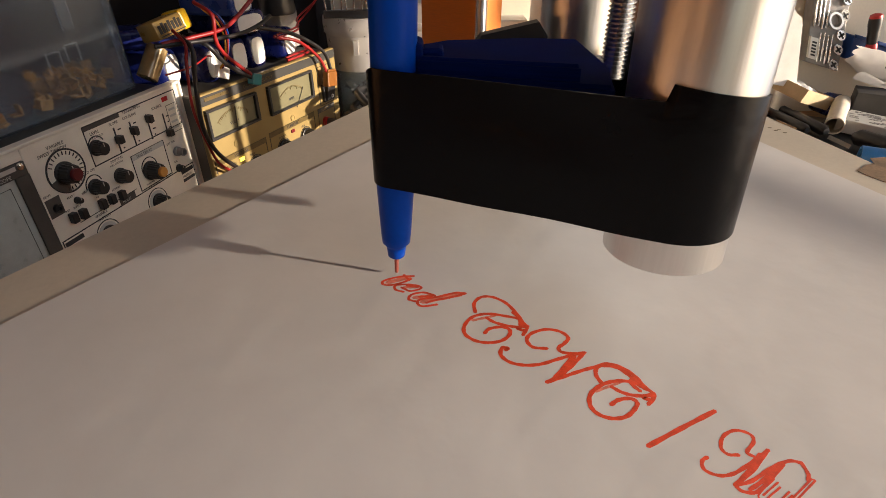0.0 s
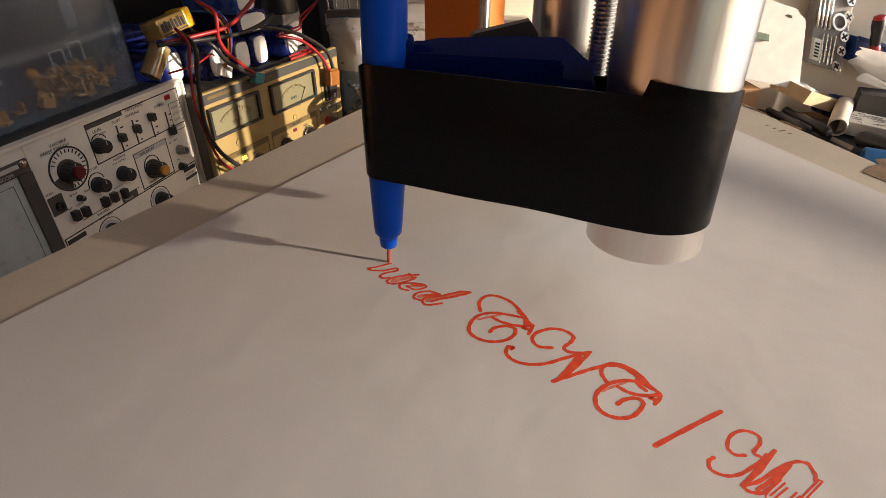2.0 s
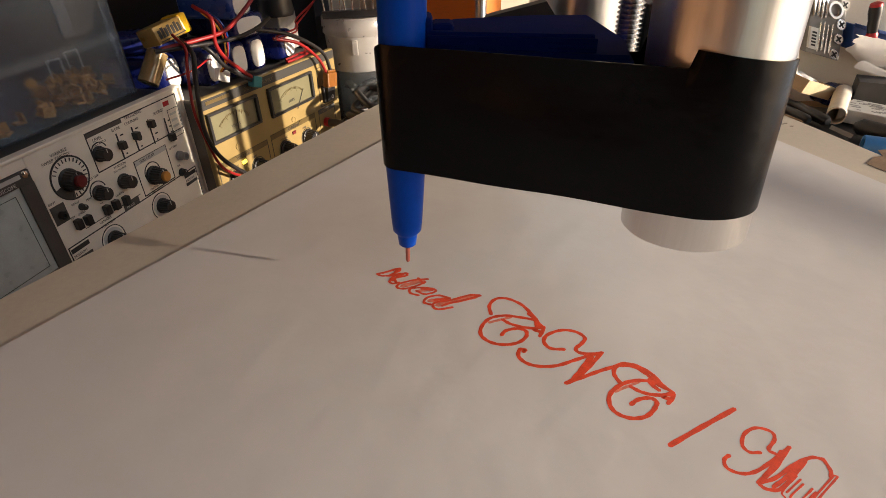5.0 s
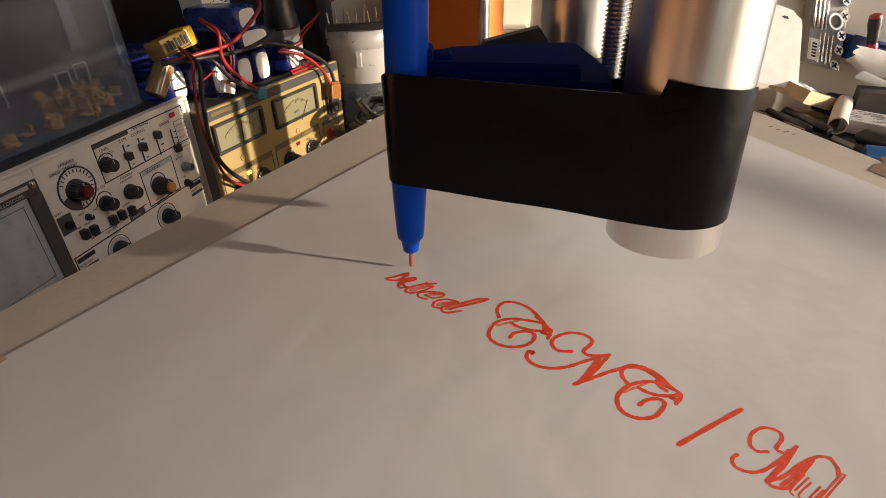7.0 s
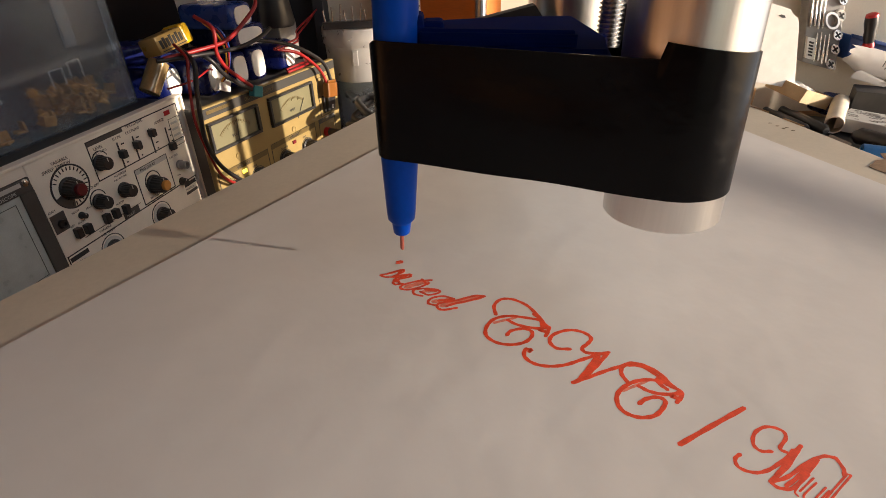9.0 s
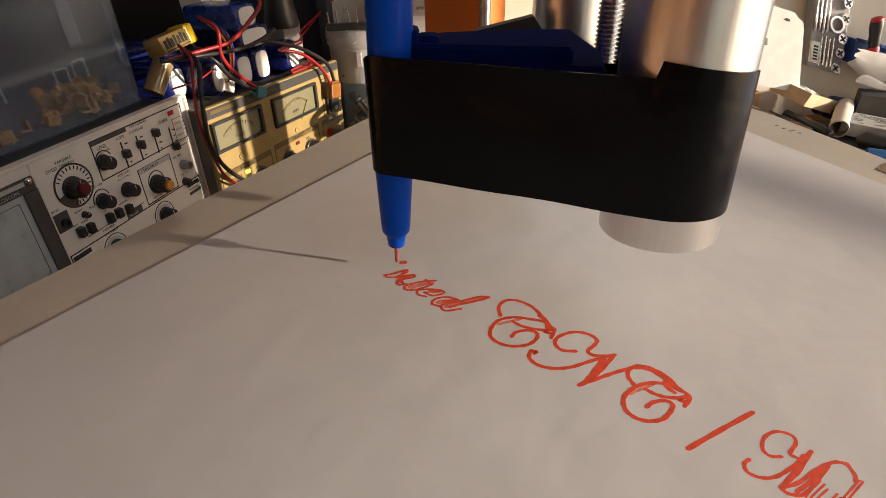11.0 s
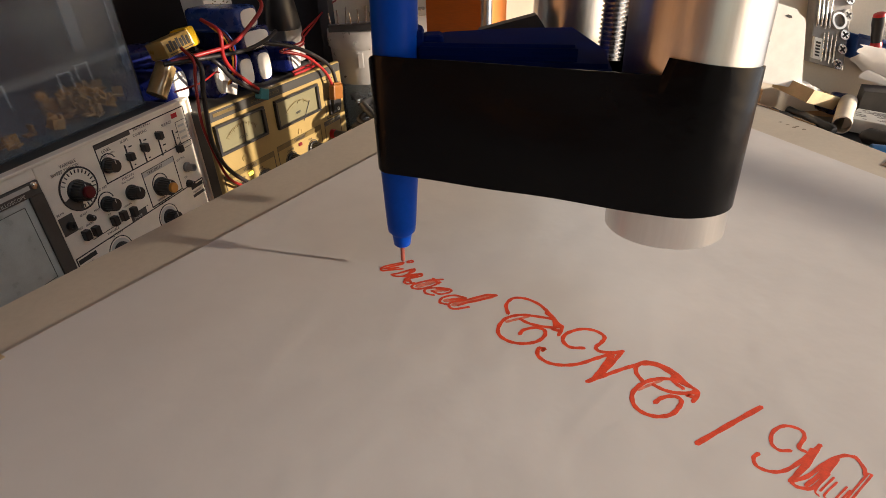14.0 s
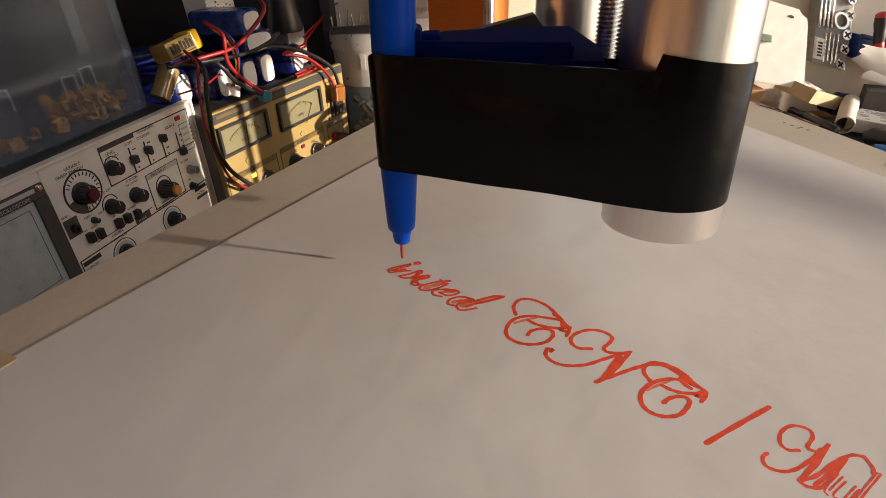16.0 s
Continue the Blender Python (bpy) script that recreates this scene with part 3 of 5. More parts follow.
def plotter_head():
    t = thing("plotter_head", "plotter head of steel tubes with a taped-on blue pen", "plotter head", pose(*TIP[0][1:]))
    # front tube, open at its lower end
    tube = [(TUBE_R, 0.0161), (TUBE_R, 0.30), (TUBE_R - 0.0012, 0.30), (TUBE_R - 0.0012, 0.0161), (TUBE_R - 0.0003, 0.0158), (TUBE_R, 0.0161)]
    smooth(part("front_tube", lathe(tube, 64, close=False, m=TUBE_LEAN), STEEL, t, "bright steel conduit tube"))
    smooth(part("tube_plug", lathe([(TUBE_R - 0.0014, 0.0172), (TUBE_R - 0.0014, 0.026)], 40, m=TUBE_LEAN), WHITE, t, "pale plug in the tube's end"))
    rear = [(TUBE_R, 0.030), (TUBE_R, 0.30), (TUBE_R - 0.0012, 0.30), (TUBE_R - 0.0012, 0.030), (TUBE_R, 0.030)]
    smooth(part("rear_tube", lathe(rear, 48, close=False, m=pose(0.0520, 0.0680, 0)), STEEL, t, "bright steel conduit tube"))
    # lead screw
    prof, z = [(0.0019, 0.0106)], 0.0111
    while z < 0.135:
        prof += [(0.0021, z), (0.0027, z + 0.0004), (0.0027, z + 0.0005), (0.0021, z + 0.0009)]
        z += 0.0009
    smooth(part("lead_screw", lathe(prof, 20, m=pose(0.0472, 0.0140, 0)), ZINC, t, "zinc-plated threaded rod"), 25)
    # pen, leaning a little towards the tube
    pen_pose = PEN_LEAN
    pen = smooth(part("pen", lathe([(0.0016, 0.0046), (0.0019, 0.0049), (0.0022, 0.0072), (0.0024, 0.0078), (0.0031, 0.0086), (0.0033, 0.0105), (0.0040, 0.0230), (PEN_R, 0.0280), (PEN_R, 0.1150), (0.0040, 0.1160)],
                                   40), BLUE_PEN, t, "blue plastic fineliner barrel", pen_pose), 50)
    smooth(part("needle", lathe([(0.0003, 0.0), (0.00045, 0.0003), (0.0005, 0.0008), (0.0005, 0.0048)], 14), NEEDLE, pen, "ink-stained metal needle point"))
    # tape wound round pen and tube
    r0, r1 = PEN_R + 0.0004, TUBE_R + 0.0004
    ring = [(TUBE_X + r1 * math.cos(radians(a)), TUBE_Y + r1 * math.sin(radians(a))) for a in range(0, 360, 4)]
    ring += [(0.0012 + r0 * math.cos(radians(a)), r0 * math.sin(radians(a))) for a in range(0, 360, 6)]
    # taut outline round both
    chain = []
    for pts in (sorted(ring), sorted(ring, reverse=True)):
        half = []
        for p in pts:
            while len(half) > 1 and (half[-1][0] - half[-2][0]) * (p[1] - half[-2][1]) - (half[-1][1] - half[-2][1]) * (p[0] - half[-2][0]) <= 0:
                half.pop()
            half.append(p)
        chain += half[:-1]
    front = chain

    def bottom(x):
        return 0.0237 - 0.017 * x + 0.0001 * math.sin(x * 260)
    def top(x, y):
        near = min(1.0, max(0.0, (-0.283 * x - y) / 0.004))
        return 0.0448 + 0.0024 * near - 0.014 * x + (0.0026 * (0.068 - x) / 0.022 if x > 0.0455 else 0.0)
    # the straight stretches are divided so that the edges can waver
    fine = []
    for (ax, ay), (bx, by) in zip(front, front[1:] + front[:1]):
        n = 70 if math.hypot(bx - ax, by - ay) > 0.01 else 1
        fine += [(ax + (bx - ax) * k / n, ay + (by - ay) * k / n) for k in range(n)]
    bm = bmesh.new()
    rows = []
    for k in range(7):
        f = k / 6
        row = []
        for x, y in fine:
            dent = 0.00035 * math.sin(f * 8 + x * 60) * max(0.0, math.sin((x - 0.004) / 0.040 * math.pi)) if 0.004 < x < 0.044 else 0.0
            z = bottom(x) * (1 - f) + top(x, y) * f
            lean = (z - 0.017) * min(1.0, max(0.0, x / 0.045))
            row.append(bm.verts.new((x - 0.009 * lean, y + dent + 0.052 * lean, z)))
        rows.append(row)
    inner = [bm.verts.new((v.co.x * 0.985 + 0.0005, v.co.y * 0.95 - 0.0004, v.co.z)) for v in rows[-1]]
    under = [bm.verts.new((v.co.x * 0.985 + 0.0005, v.co.y * 0.95 - 0.0004, v.co.z)) for v in rows[0]]
    n = len(fine)
    for a, b in [*zip(rows, rows[1:]), (rows[-1], inner), (under, rows[0]), (inner, under)]:
        for i in range(n):
            bm.faces.new((a[i], a[(i + 1) % n], b[(i + 1) % n], b[i]))
    band = smooth(part("tape_band", bm, TAPE, t, "band of black tape wound round pen and tube"), 60)
    # blue printed carriage
    outer = [(-0.0030, 0.0045), (0.0030, -0.0035), (0.0400, -0.0120), (0.0422, 0.0000), (0.0425, 0.0275), (0.0300, 0.0290), (0.0120, 0.0270), (0.0010, 0.0180)]
    mount = part("carriage", prism(outer, 0.0285, 0.0460, bevel=0.0008), BLUE_PRINT, t, "dark blue printed plastic carriage")
    lip = prism([(0.0062, -0.0022), (0.0345, -0.0088), (0.0350, -0.0066), (0.0066, 0.0000)], 0.0455, 0.0488, bevel=0.0006)
    box(0.0068, 0.0110, 0.0002, 0.0060, 0.0455, 0.0496, 0.0008, bm=lip)
    part("front_lip", lip, BLUE_PRINT, mount, "raised front lip of the carriage")
    part("pen_rest", box(0.0030, 0.0072, -0.0015, 0.0060, 0.030, 0.0510, 0.0010), BLUE_PRINT, mount)
    part("cover_plate", prism([(0.0140, 0.0300), (0.0410, 0.0300), (0.0412, 0.0410), (0.0385, 0.0447), (0.0225, 0.0412)], -0.0610, -0.0565), BLACK, t, "matt black wedge-shaped plate", pose(0, 0, 0, 90, 0, 0))
    part("rear_bracket", box(0.0320, 0.0650, 0.0270, 0.0560, 0.0220, 0.0360, 0.0010), BLACK, t, "black bracket holding the rear tube")
    part("rail_guard", box(0.0505, 0.0640, 0.0140, 0.0265, 0.0220, 0.0500, 0.0010), BLACK, t, "matt black upright guard")
    return t, pen


HEAD, PEN = plotter_head()


# ---- oscilloscope ----
MM = 0.001


def rect(bm, s0, s1, h0, h1, y0=-0.0003, y1=0.0005, bevel=0.0):
    """A plate on an instrument's front: along the front and up, in millimetres, y out of the front."""
    return box(s0 * MM, s1 * MM, y0, y1, h0 * MM, h1 * MM, bevel, bm=bm)


def outline_lines(s0, s1, h0, h1, w=0.9):
    bm = bmesh.new()
    rect(bm, s0, s1, h1 - w, h1), rect(bm, s0, s1, h0, h0 + w)
    rect(bm, s0, s0 + w, h0 + w, h1 - w), rect(bm, s1 - w, s1, h0 + w, h1 - w)
    return bm


OUT = Matrix.Rotation(radians(90), 4, "X")   # turns z to the front


def knob(parent, s, h, r, length, material, cap=None, name="knob", label=""):
    m = pose(s * MM, -0.0003, h * MM) @ OUT
    r, length = r * MM, length * MM
    bm = bmesh.new()
    prof = [(r * 1.12, 0), (r * 1.12, length * 0.15), (r, length * 0.22), (r * 0.9, length * 0.95), (r * 0.8, length)]
    n = 36
    lathe(prof, n, bm)
    for v in bm.verts:
        if length * 0.2 < v.co.z < length * 0.97 and round(math.atan2(v.co.y, v.co.x) / (2 * math.pi) * n) % 2:
            v.co.x, v.co.y = v.co.x * 0.93, v.co.y * 0.93
    ob = part(name, bm, material, parent, label, m)
    if cap:
        smooth(part("cap", lathe([(r * 0.60, length), (r * 0.60, length + 0.003), (r * 0.54, length + 0.0036)], 24), cap, ob))
    part("pointer", box(-0.0004, 0.0004, r * 0.3, r * 0.85, length * 0.97, length + 0.0003), GREYRING, ob)
    return ob


def ring_mark(parent, s, h, r0, r1, a0, a1, material, name="dial_ring"):
    bm = bmesh.new()
    n = max(6, int(abs(a1 - a0) / 8))
    rows = []
    for i in range(n + 1):
        a = radians(a0 + (a1 - a0) * i / n)
        rows.append([bm.verts.new(((s + r * math.cos(a)) * MM, y, (h + r * math.sin(a)) * MM)) for r in (r0, r1) for y in (0.0, -0.0005)])
    for p, q in zip(rows, rows[1:]):
        bm.faces.new((p[1], p[3], q[3], q[1])), bm.faces.new((p[2], p[3], q[3], q[2])), bm.faces.new((p[0], p[1], q[1], q[0]))
    return part(name, bm, material, parent)


def front_text(parent, text, s, h, size, material=None):
    return words(text, size * MM, parent, pose(s * MM, -0.0007, h * MM, 90, 0, 0), material)


def oscilloscope():
    t = thing("oscilloscope", "cream-fronted analogue oscilloscope with black knobs on the bench", "oscilloscope", pose(-0.2922, 0.6145, BENCH_Z, 0, 0, 74.9) @ Matrix.Scale(0.983, 4))
    part("body", box(-0.308, -0.002, 0.004, 0.36, 0.004, 0.1485, 0.004), DARK, t, "dark grey sheet-metal case")
    for x in (-0.29, -0.02):
        for y in (0.03, 0.33):
            part("foot", lathe([(0.009, 0), (0.009, 0.0045)], 16, m=pose(x, y, 0)), BLACK, t)
    # front panel with an opening for the tube
    bm = rect(None, -203, 0, 0, 150, 0.0, 0.006, 0.0015)
    rect(bm, -310, -203, 140, 150, 0.0, 0.006, 0.001), rect(bm, -310, -203, 0, 40, 0.0, 0.006, 0.001)
    front = part("front_panel", bm, CREAM, t, "cream painted front panel")
    part("rim", box(-0.312, 0.002, -0.002, 0.008, 0.1500, 0.1530, 0.0008), CREAM, front)
    part("rim", box(0.0002, 0.0035, -0.003, 0.008, 0.0, 0.1530, 0.0008), CREAM, front)
    bezel = rect(None, -310, -203.2, 128, 139.8, -0.001, 0.004, 0.0008)
    rect(bezel, -216, -203.2, 40, 128, -0.001, 0.010), rect(bezel, -310, -216, 40, 46, -0.001, 0.010)
    bez = part("bezel", bezel, DARK, t, "dark screen surround")
    part("screen", rect(None, -310, -216, 46, 128, 0.0012, 0.0038), SCREEN, t, "grey-green glass screen")
    part("graticule", outline_lines(-300, -222, 52, 122, 0.4), PRINT, t, "", pose(0, 0.0012, 0))
    bm = bmesh.new()
    rect(bm, -246, -213, 134.6, 138.2, -0.0016, -0.0010)
    part("name_bar", bm, GREYRING, bez, "pale unreadable name print")
    words("OSCILLOSCOPE", 0.0044, bez, pose(-0.2500, -0.0012, 0.1296, 90, 0, 0), GREYRING)
    smooth(part("screw", lathe([(0.0032, 0), (0.0030, 0.0012), (0.0016, 0.0018)], 20, m=pose(-0.2085, -0.001, 0.1365) @ OUT), ZINC, bez))
    # time base dial
    ring_mark(front, -169.5, 115.5, 0, 20.5, 0, 360, CREAM, "dial_plate")
    ring_mark(front, -169.5, 115.5, 19.2, 20.8, -20, 360, PRINT, "dial_line").location.y = -0.0003
    ring_mark(front, -169.5, 115.5, 10.5, 20.0, 195, 262, DARK, "dial_sector").location.y = -0.0004
    bm = bmesh.new()
    for i in range(20):
        a = radians(i * 13.5 - 60)
        rect(bm, -0.45, 0.45, 15.0, 18.4)
        bmesh.ops.transform(bm, matrix=pose(-0.1695, -0.0007, 0.1155) @ Matrix.Rotation(a, 4, "Y"), verts=bm.verts[-8:])
    part("dial_tick", bm, PRINT, front, "fine dial graduations")
    knob(front, -172, 114.5, 9.6, 12, BLACK, MAROON, "dial_knob", label="black ribbed knob with a red cap")
    front_text(front, "VARIABLE", -180, 139.6, 4.2), front_text(front, "SWEEP TIME/DIV", -191, 135.2, 4.2)
    # trigger field
    part("field_line", outline_lines(-139, -7, 106, 146, 1.1), PRINT, front)
    part("field_bar", rect(None, -138.5, -92, 141, 145.6), DARK, front)
    front_text(front, "TRIGGERING", -88, 142.3, 4.4), front_text(front, "LEVEL", -133, 135.5, 4.6), front_text(front, "PULL AUTO", -135, 131.4, 3.2)
    front_text(front, "SLOPE", -108, 136.6, 4.0), front_text(front, "COUPLING", -90, 136.8, 4.0), front_text(front, "SOURCE", -48, 133.6, 4.2)
    knob(front, -131, 123, 7.0, 11, BLACK), ring_mark(front, -129, 124, 9.3, 10.2, 20, 200, PRINT)
    for s, lo, hi, k in ((-103.5, 106.8, 133.5, 121.5), (-82, 106.2, 132.5, 123.5), (-57.5, 104.8, 132.5, 128.0), (-33.5, 98.0, 125.6, 104.0)):
        part("slot", rect(None, s - 0.9, s + 0.9, lo, hi), PRINT, front)
        part("slider", rect(None, s - 3.2, s + 3.2, k - 4, k + 4, -0.007, 0.0, 0.0008), BLACK, front)
        for j in range(4):
            part("mark", rect(None, s + 4.4, s + (8.5 if j % 2 else 6.5), lo + 3 + j * 6.5, lo + 4.3 + j * 6.5), PRINT, front)
    part("field_line", outline_lines(-26, -9, 100, 132, 0.5), PRINT, front)
    for z in (104, 111, 118, 125):
        part("mark", rect(None, -23, -13, z, z + 2.4), GREYRING, front)
    part("red_mark", rect(None, -29, -20, 137.0, 142.0), RED, front, "small red printed badge")
    smooth(part("bnc_socket", lathe([(0.0056, 0), (0.0056, 0.003), (0.0044, 0.0034), (0.0044, 0.0105), (0.0034, 0.0106), (0.0034, 0.004), (0.0010, 0.004), (0.0010, 0.008), (0.0004, 0.008)], 24,
                                    m=pose(-0.0285, -0.0003, 0.0790) @ OUT), CASE, front, "round grey metal socket"))
    front_text(front, "EXT TRIG", -41, 90.5, 3.2)
    knob(front, -32.5, 59.5, 4.2, 7, BLACK), front_text(front, "CAL", -37, 67.5, 3.0)
    # second row
    knob(front, -147.5, 89, 7.0, 12, BLACK), ring_mark(front, -147, 91, 9.2, 10.1, 10, 190, PRINT), front_text(front, "HOLD OFF", -158, 104.0, 3.6), front_text(front, "MAX", -164, 88, 3.2)
    knob(front, -115, 86.5, 7.2, 12, BLACK), front_text(front, "POSITION", -121, 102.2, 3.6), front_text(front, "PULL X10 MAG", -123, 98.8, 2.6)
    part("field_line", outline_lines(-95, -44, 58, 99, 1.1), PRINT, front)
    part("field_bar", rect(None, -94, -45, 93, 98.5), GREYRING, front), front_text(front, "TRIG DELAY", -88, 94.2, 4.4)
    knob(front, -75, 75, 9.4, 15, BLACK, ORANGE_CAP, label="black ribbed knob with an orange cap"), ring_mark(front, -74, 78, 11.0, 12.0, -20, 200, PRINT)
    knob(front, -171, 86.0, 3.0, 6, BLACK), front_text(front, "READY", -180, 91.0, 2.8)
    part("recess", rect(None, -201, -186, 81, 99, -0.0006, 0.0, 0.0002), DARK, front, "dark square jack plate")
    smooth(part("jack", lathe([(0.0042, 0), (0.0042, 0.003), (0.0022, 0.003), (0.0022, 0.001)], 18, m=pose(-0.1925, -0.0006, 0.0885) @ OUT), BLACK, front))
    front_text(front, "BEAM", -201, 101.5, 3.0)
    for s, h in ((-182.5, 73.5), (-171.5, 72.0), (-148, 70.5), (-136, 70.2), (-122.5, 68.0)):
        part("push_button", rect(None, s - 3.2, s + 3.2, h - 5, h + 5, -0.006, 0.0, 0.0008), BLACK, front)
    for text, s, h in (("REP", -186, 80.2), ("SINGLE", -178, 79.6), ("x-y", -151, 78.0), ("+/-", -139, 77.6), ("NORMAL", -131, 75.8)):
        front_text(front, text, s, h, 2.8)
    part("underline", rect(None, -176, -100, 64.0, 64.6), PRINT, front)
    # channels, cut off below
    part("field_line", outline_lines(-201, -7, 8, 57, 1.1), PRINT, front)
    for s in (-196, -27):
        part("field_bar", rect(None, s - 3, s + 18, 49.5, 54.0), PRINT, front), front_text(front, "POSITION", s - 3, 45.0, 3.4), part("field_bar", rect(None, s - 3, s + 18, 39.5, 43.0), DARK, front)
    part("field_bar", rect(None, -126, -104, 56, 64), DARK, front), front_text(front, "MODE", -123, 58.0, 4.0, GREYRING)
    for s in (-151, -77):
        ring_mark(front, s, 38, 14.4, 15.2, -40, 220, PRINT), ring_mark(front, s, 38, 0, 12.5, 0, 360, GREYRING, "dial_plate"), knob(front, s, 38, 8, 13, BLACK)
        front_text(front, "VARIABLE", s - 9, 61.0 if s > -100 else 60.0, 3.6), front_text(front, "VOLTS/DIV", s - 9, 56.6 if s > -100 else 55.0, 3.8)


oscilloscope()


# ---- bench power supply ----
def power_supply():
    t = thing("power_supply", "beige bench power supply with two analogue meters", "power supply", pose(-0.1522, 0.8460, -0.2803, 0, 0, 65.2) @ Matrix.Scale(1.126, 4))
    part("body", box(-0.238, -0.003, 0.004, 0.24, 0.038, 0.1525, 0.003), DARK, t, "dark grey sheet-metal case")
    for x in (-0.22, -0.02):
        for y in (0.03, 0.23):
            part("foot", lathe([(0.008, 0.0335), (0.008, 0.0385)], 16, m=pose(x, y, 0)), BLACK, t)
    front = part("front_panel", rect(None, -241, 0, 34.5, 155, 0.0, 0.008, 0.002), BEIGE, t, "yellowed beige front panel")
    strip = part("title_strip", rect(None, -239, -2, 143.5, 153.5, -0.0008, 0.0, 0.0003), mat("dark_strip_paint", (0.028, 0.027, 0.024), 0.55, vary=0.15, scale=60), front, "dark title strip")
    words("DC POWER SUPPLY", 0.0056, strip, pose(-0.178, -0.0010, 0.1465, 90, 0, 0), TAN)
    part("name_bar", rect(None, -234, -200, 147.8, 151.2, -0.0012, -0.0008), TAN, strip, "faded unreadable print")
    for s0, s1, h0, h1, text, a in ((-238, -162, 107, 139.5, "VOLTS", 96), (-143, -58, 105, 139.5, "AMPS", 128)):
        bm = bmesh.new()
        rect(bm, s0, s1, h1 - 3, h1, -0.004, 0.0, 0.0006), rect(bm, s0, s1, h0, h0 + 3, -0.004, 0.0, 0.0006)
        rect(bm, s0, s0 + 3, h0 + 3, h1 - 3, -0.004, 0.0), rect(bm, s1 - 4, s1, h0 + 3, h1 - 3, -0.004, 0.0)
        m = part("meter", bm, BLACK, front, "panel meter in a black frame")
        part("meter_face", rect(None, s0 + 3, s1 - 4, h0 + 3, h1 - 3, -0.0009, -0.0004), METER, m, "pale yellow scale plate")
        c, base = (s0 + s1) / 2, h0 + 1
        ring_mark(m, c, base - 12, 35.2, 35.7, 48, 132, TAN, "scale_arc").location.y = -0.0008
        bm = bmesh.new()
        for i in range(21):
            n0 = len(bm.verts)
            rect(bm, -0.18, 0.18, 33.5 if i % 5 else 31.5, 36.0, -0.0003, 0.0002)
            bm.verts.ensure_lookup_table()
            bmesh.ops.transform(bm, matrix=pose(c * MM, -0.0011, (base - 12) * MM) @ Matrix.Rotation(radians(-40 + i * 4), 4, "Y"), verts=bm.verts[n0:])
        part("scale_tick", bm, TAN, m)
        bm = rect(None, -0.35, 0.35, 10, 37, -0.0004, 0.0001)
        bmesh.ops.transform(bm, matrix=pose(c * MM, -0.0016, (base - 12) * MM) @ Matrix.Rotation(radians(a - 90), 4, "Y"), verts=bm.verts)
        part("needle", bm, PRINT, m)
        front_text(m, text, c - 7, base + 7.5, 4.6).location.y = -0.0013
        smooth(part("adjuster", lathe([(0.0036, 0), (0.0034, 0.001), (0.0030, 0.0006)], 18, m=pose((c - 4) * MM, 0, (h0 - 14) * MM) @ OUT), BEIGE, front))
    # switch, output posts
    part("switch_plate", outline_lines(-44, -13, 88, 138.5, 0.7), PRINT, front)
    sw = part("rocker_switch", rect(None, -38.5, -15.5, 92, 115, -0.004, 0.0, 0.001), BLACK, front, "black rocker switch")
    part("rocker", box(-0.0085, 0.0085, -0.004, 0.004, -0.0095, 0.0095, 0.001), BLACK, sw, "", pose(-0.027, -0.004, 0.1035, 8, 0, 0))
    ring_mark(sw, -27, 99, 1.6, 2.4, 0, 360, WHITE, "off_mark").location.y = -0.0085
    part("field_line", outline_lines(-52, -14, 38, 86, 0.7), PRINT, front), part("field_bar", rect(None, -51.5, -14.5, 80, 85.6), DARK, front), front_text(front, "OUTPUT", -46, 81.2, 4.6, BEIGE)
    for h, base in ((66, RED), (46, BLACK)):
        post = smooth(part("binding_post", lathe([(0.0062, 0), (0.0062, 0.005), (0.0045, 0.006)], 24, m=pose(-0.0375, 0, h * MM) @ OUT), base, front, "coloured binding post"))
        smooth(part("post_cap", lathe([(0.0052, 0.006), (0.0052, 0.026), (0.0044, 0.027), (0.0026, 0.027), (0.0026, 0.018)], 20, m=pose(-0.0375, 0, h * MM) @ OUT), DARK, post))
        smooth(part("post_socket", lathe([(0.0040, 0.0271), (0.0040, 0.0276), (0.0024, 0.0276), (0.0024, 0.022)], 20, close=False, m=pose(-0.0375, 0, h * MM) @ OUT), ZINC, post))
    # control fields
    for s0, s1, h, text, led in ((-240, -157, 84.5, "VOLTAGE", GLOW), (-151.5, -60.5, 86.5, "CURRENT", MAROON)):
        part("field_line", outline_lines(s0 + 1, s1, 38, h, 0.8), PRINT, front)
        part("field_bar", rect(None, s0 + 1, s1, h - 6.5, h), TAN, front), front_text(front, text, (s0 + s1) / 2 - 12, h - 5.2, 5.0)
        part("indicator", rect(None, (s0 + s1) / 2 - 5, (s0 + s1) / 2 + 1.5, h - 13, h - 9, -0.0015, 0.0, 0.0004), led, front, "small indicator lamp")
        for k, s in enumerate((s0 + 24, s1 - 22)):
            knob(front, s, h - 26, 9.5, 14, BLACK), front_text(front, ("COARSE", "FINE")[k], s - 8, h - 13, 3.8)
            ring_mark(front, s, h - 26, 11.4, 12.2, -40, 220, PRINT)


power_supply()


# ---- clear box on the oscilloscope ----
SCOPE = pose(-0.2922, 0.6145, BENCH_Z, 0, 0, 74.9) @ Matrix.Scale(0.983, 4)


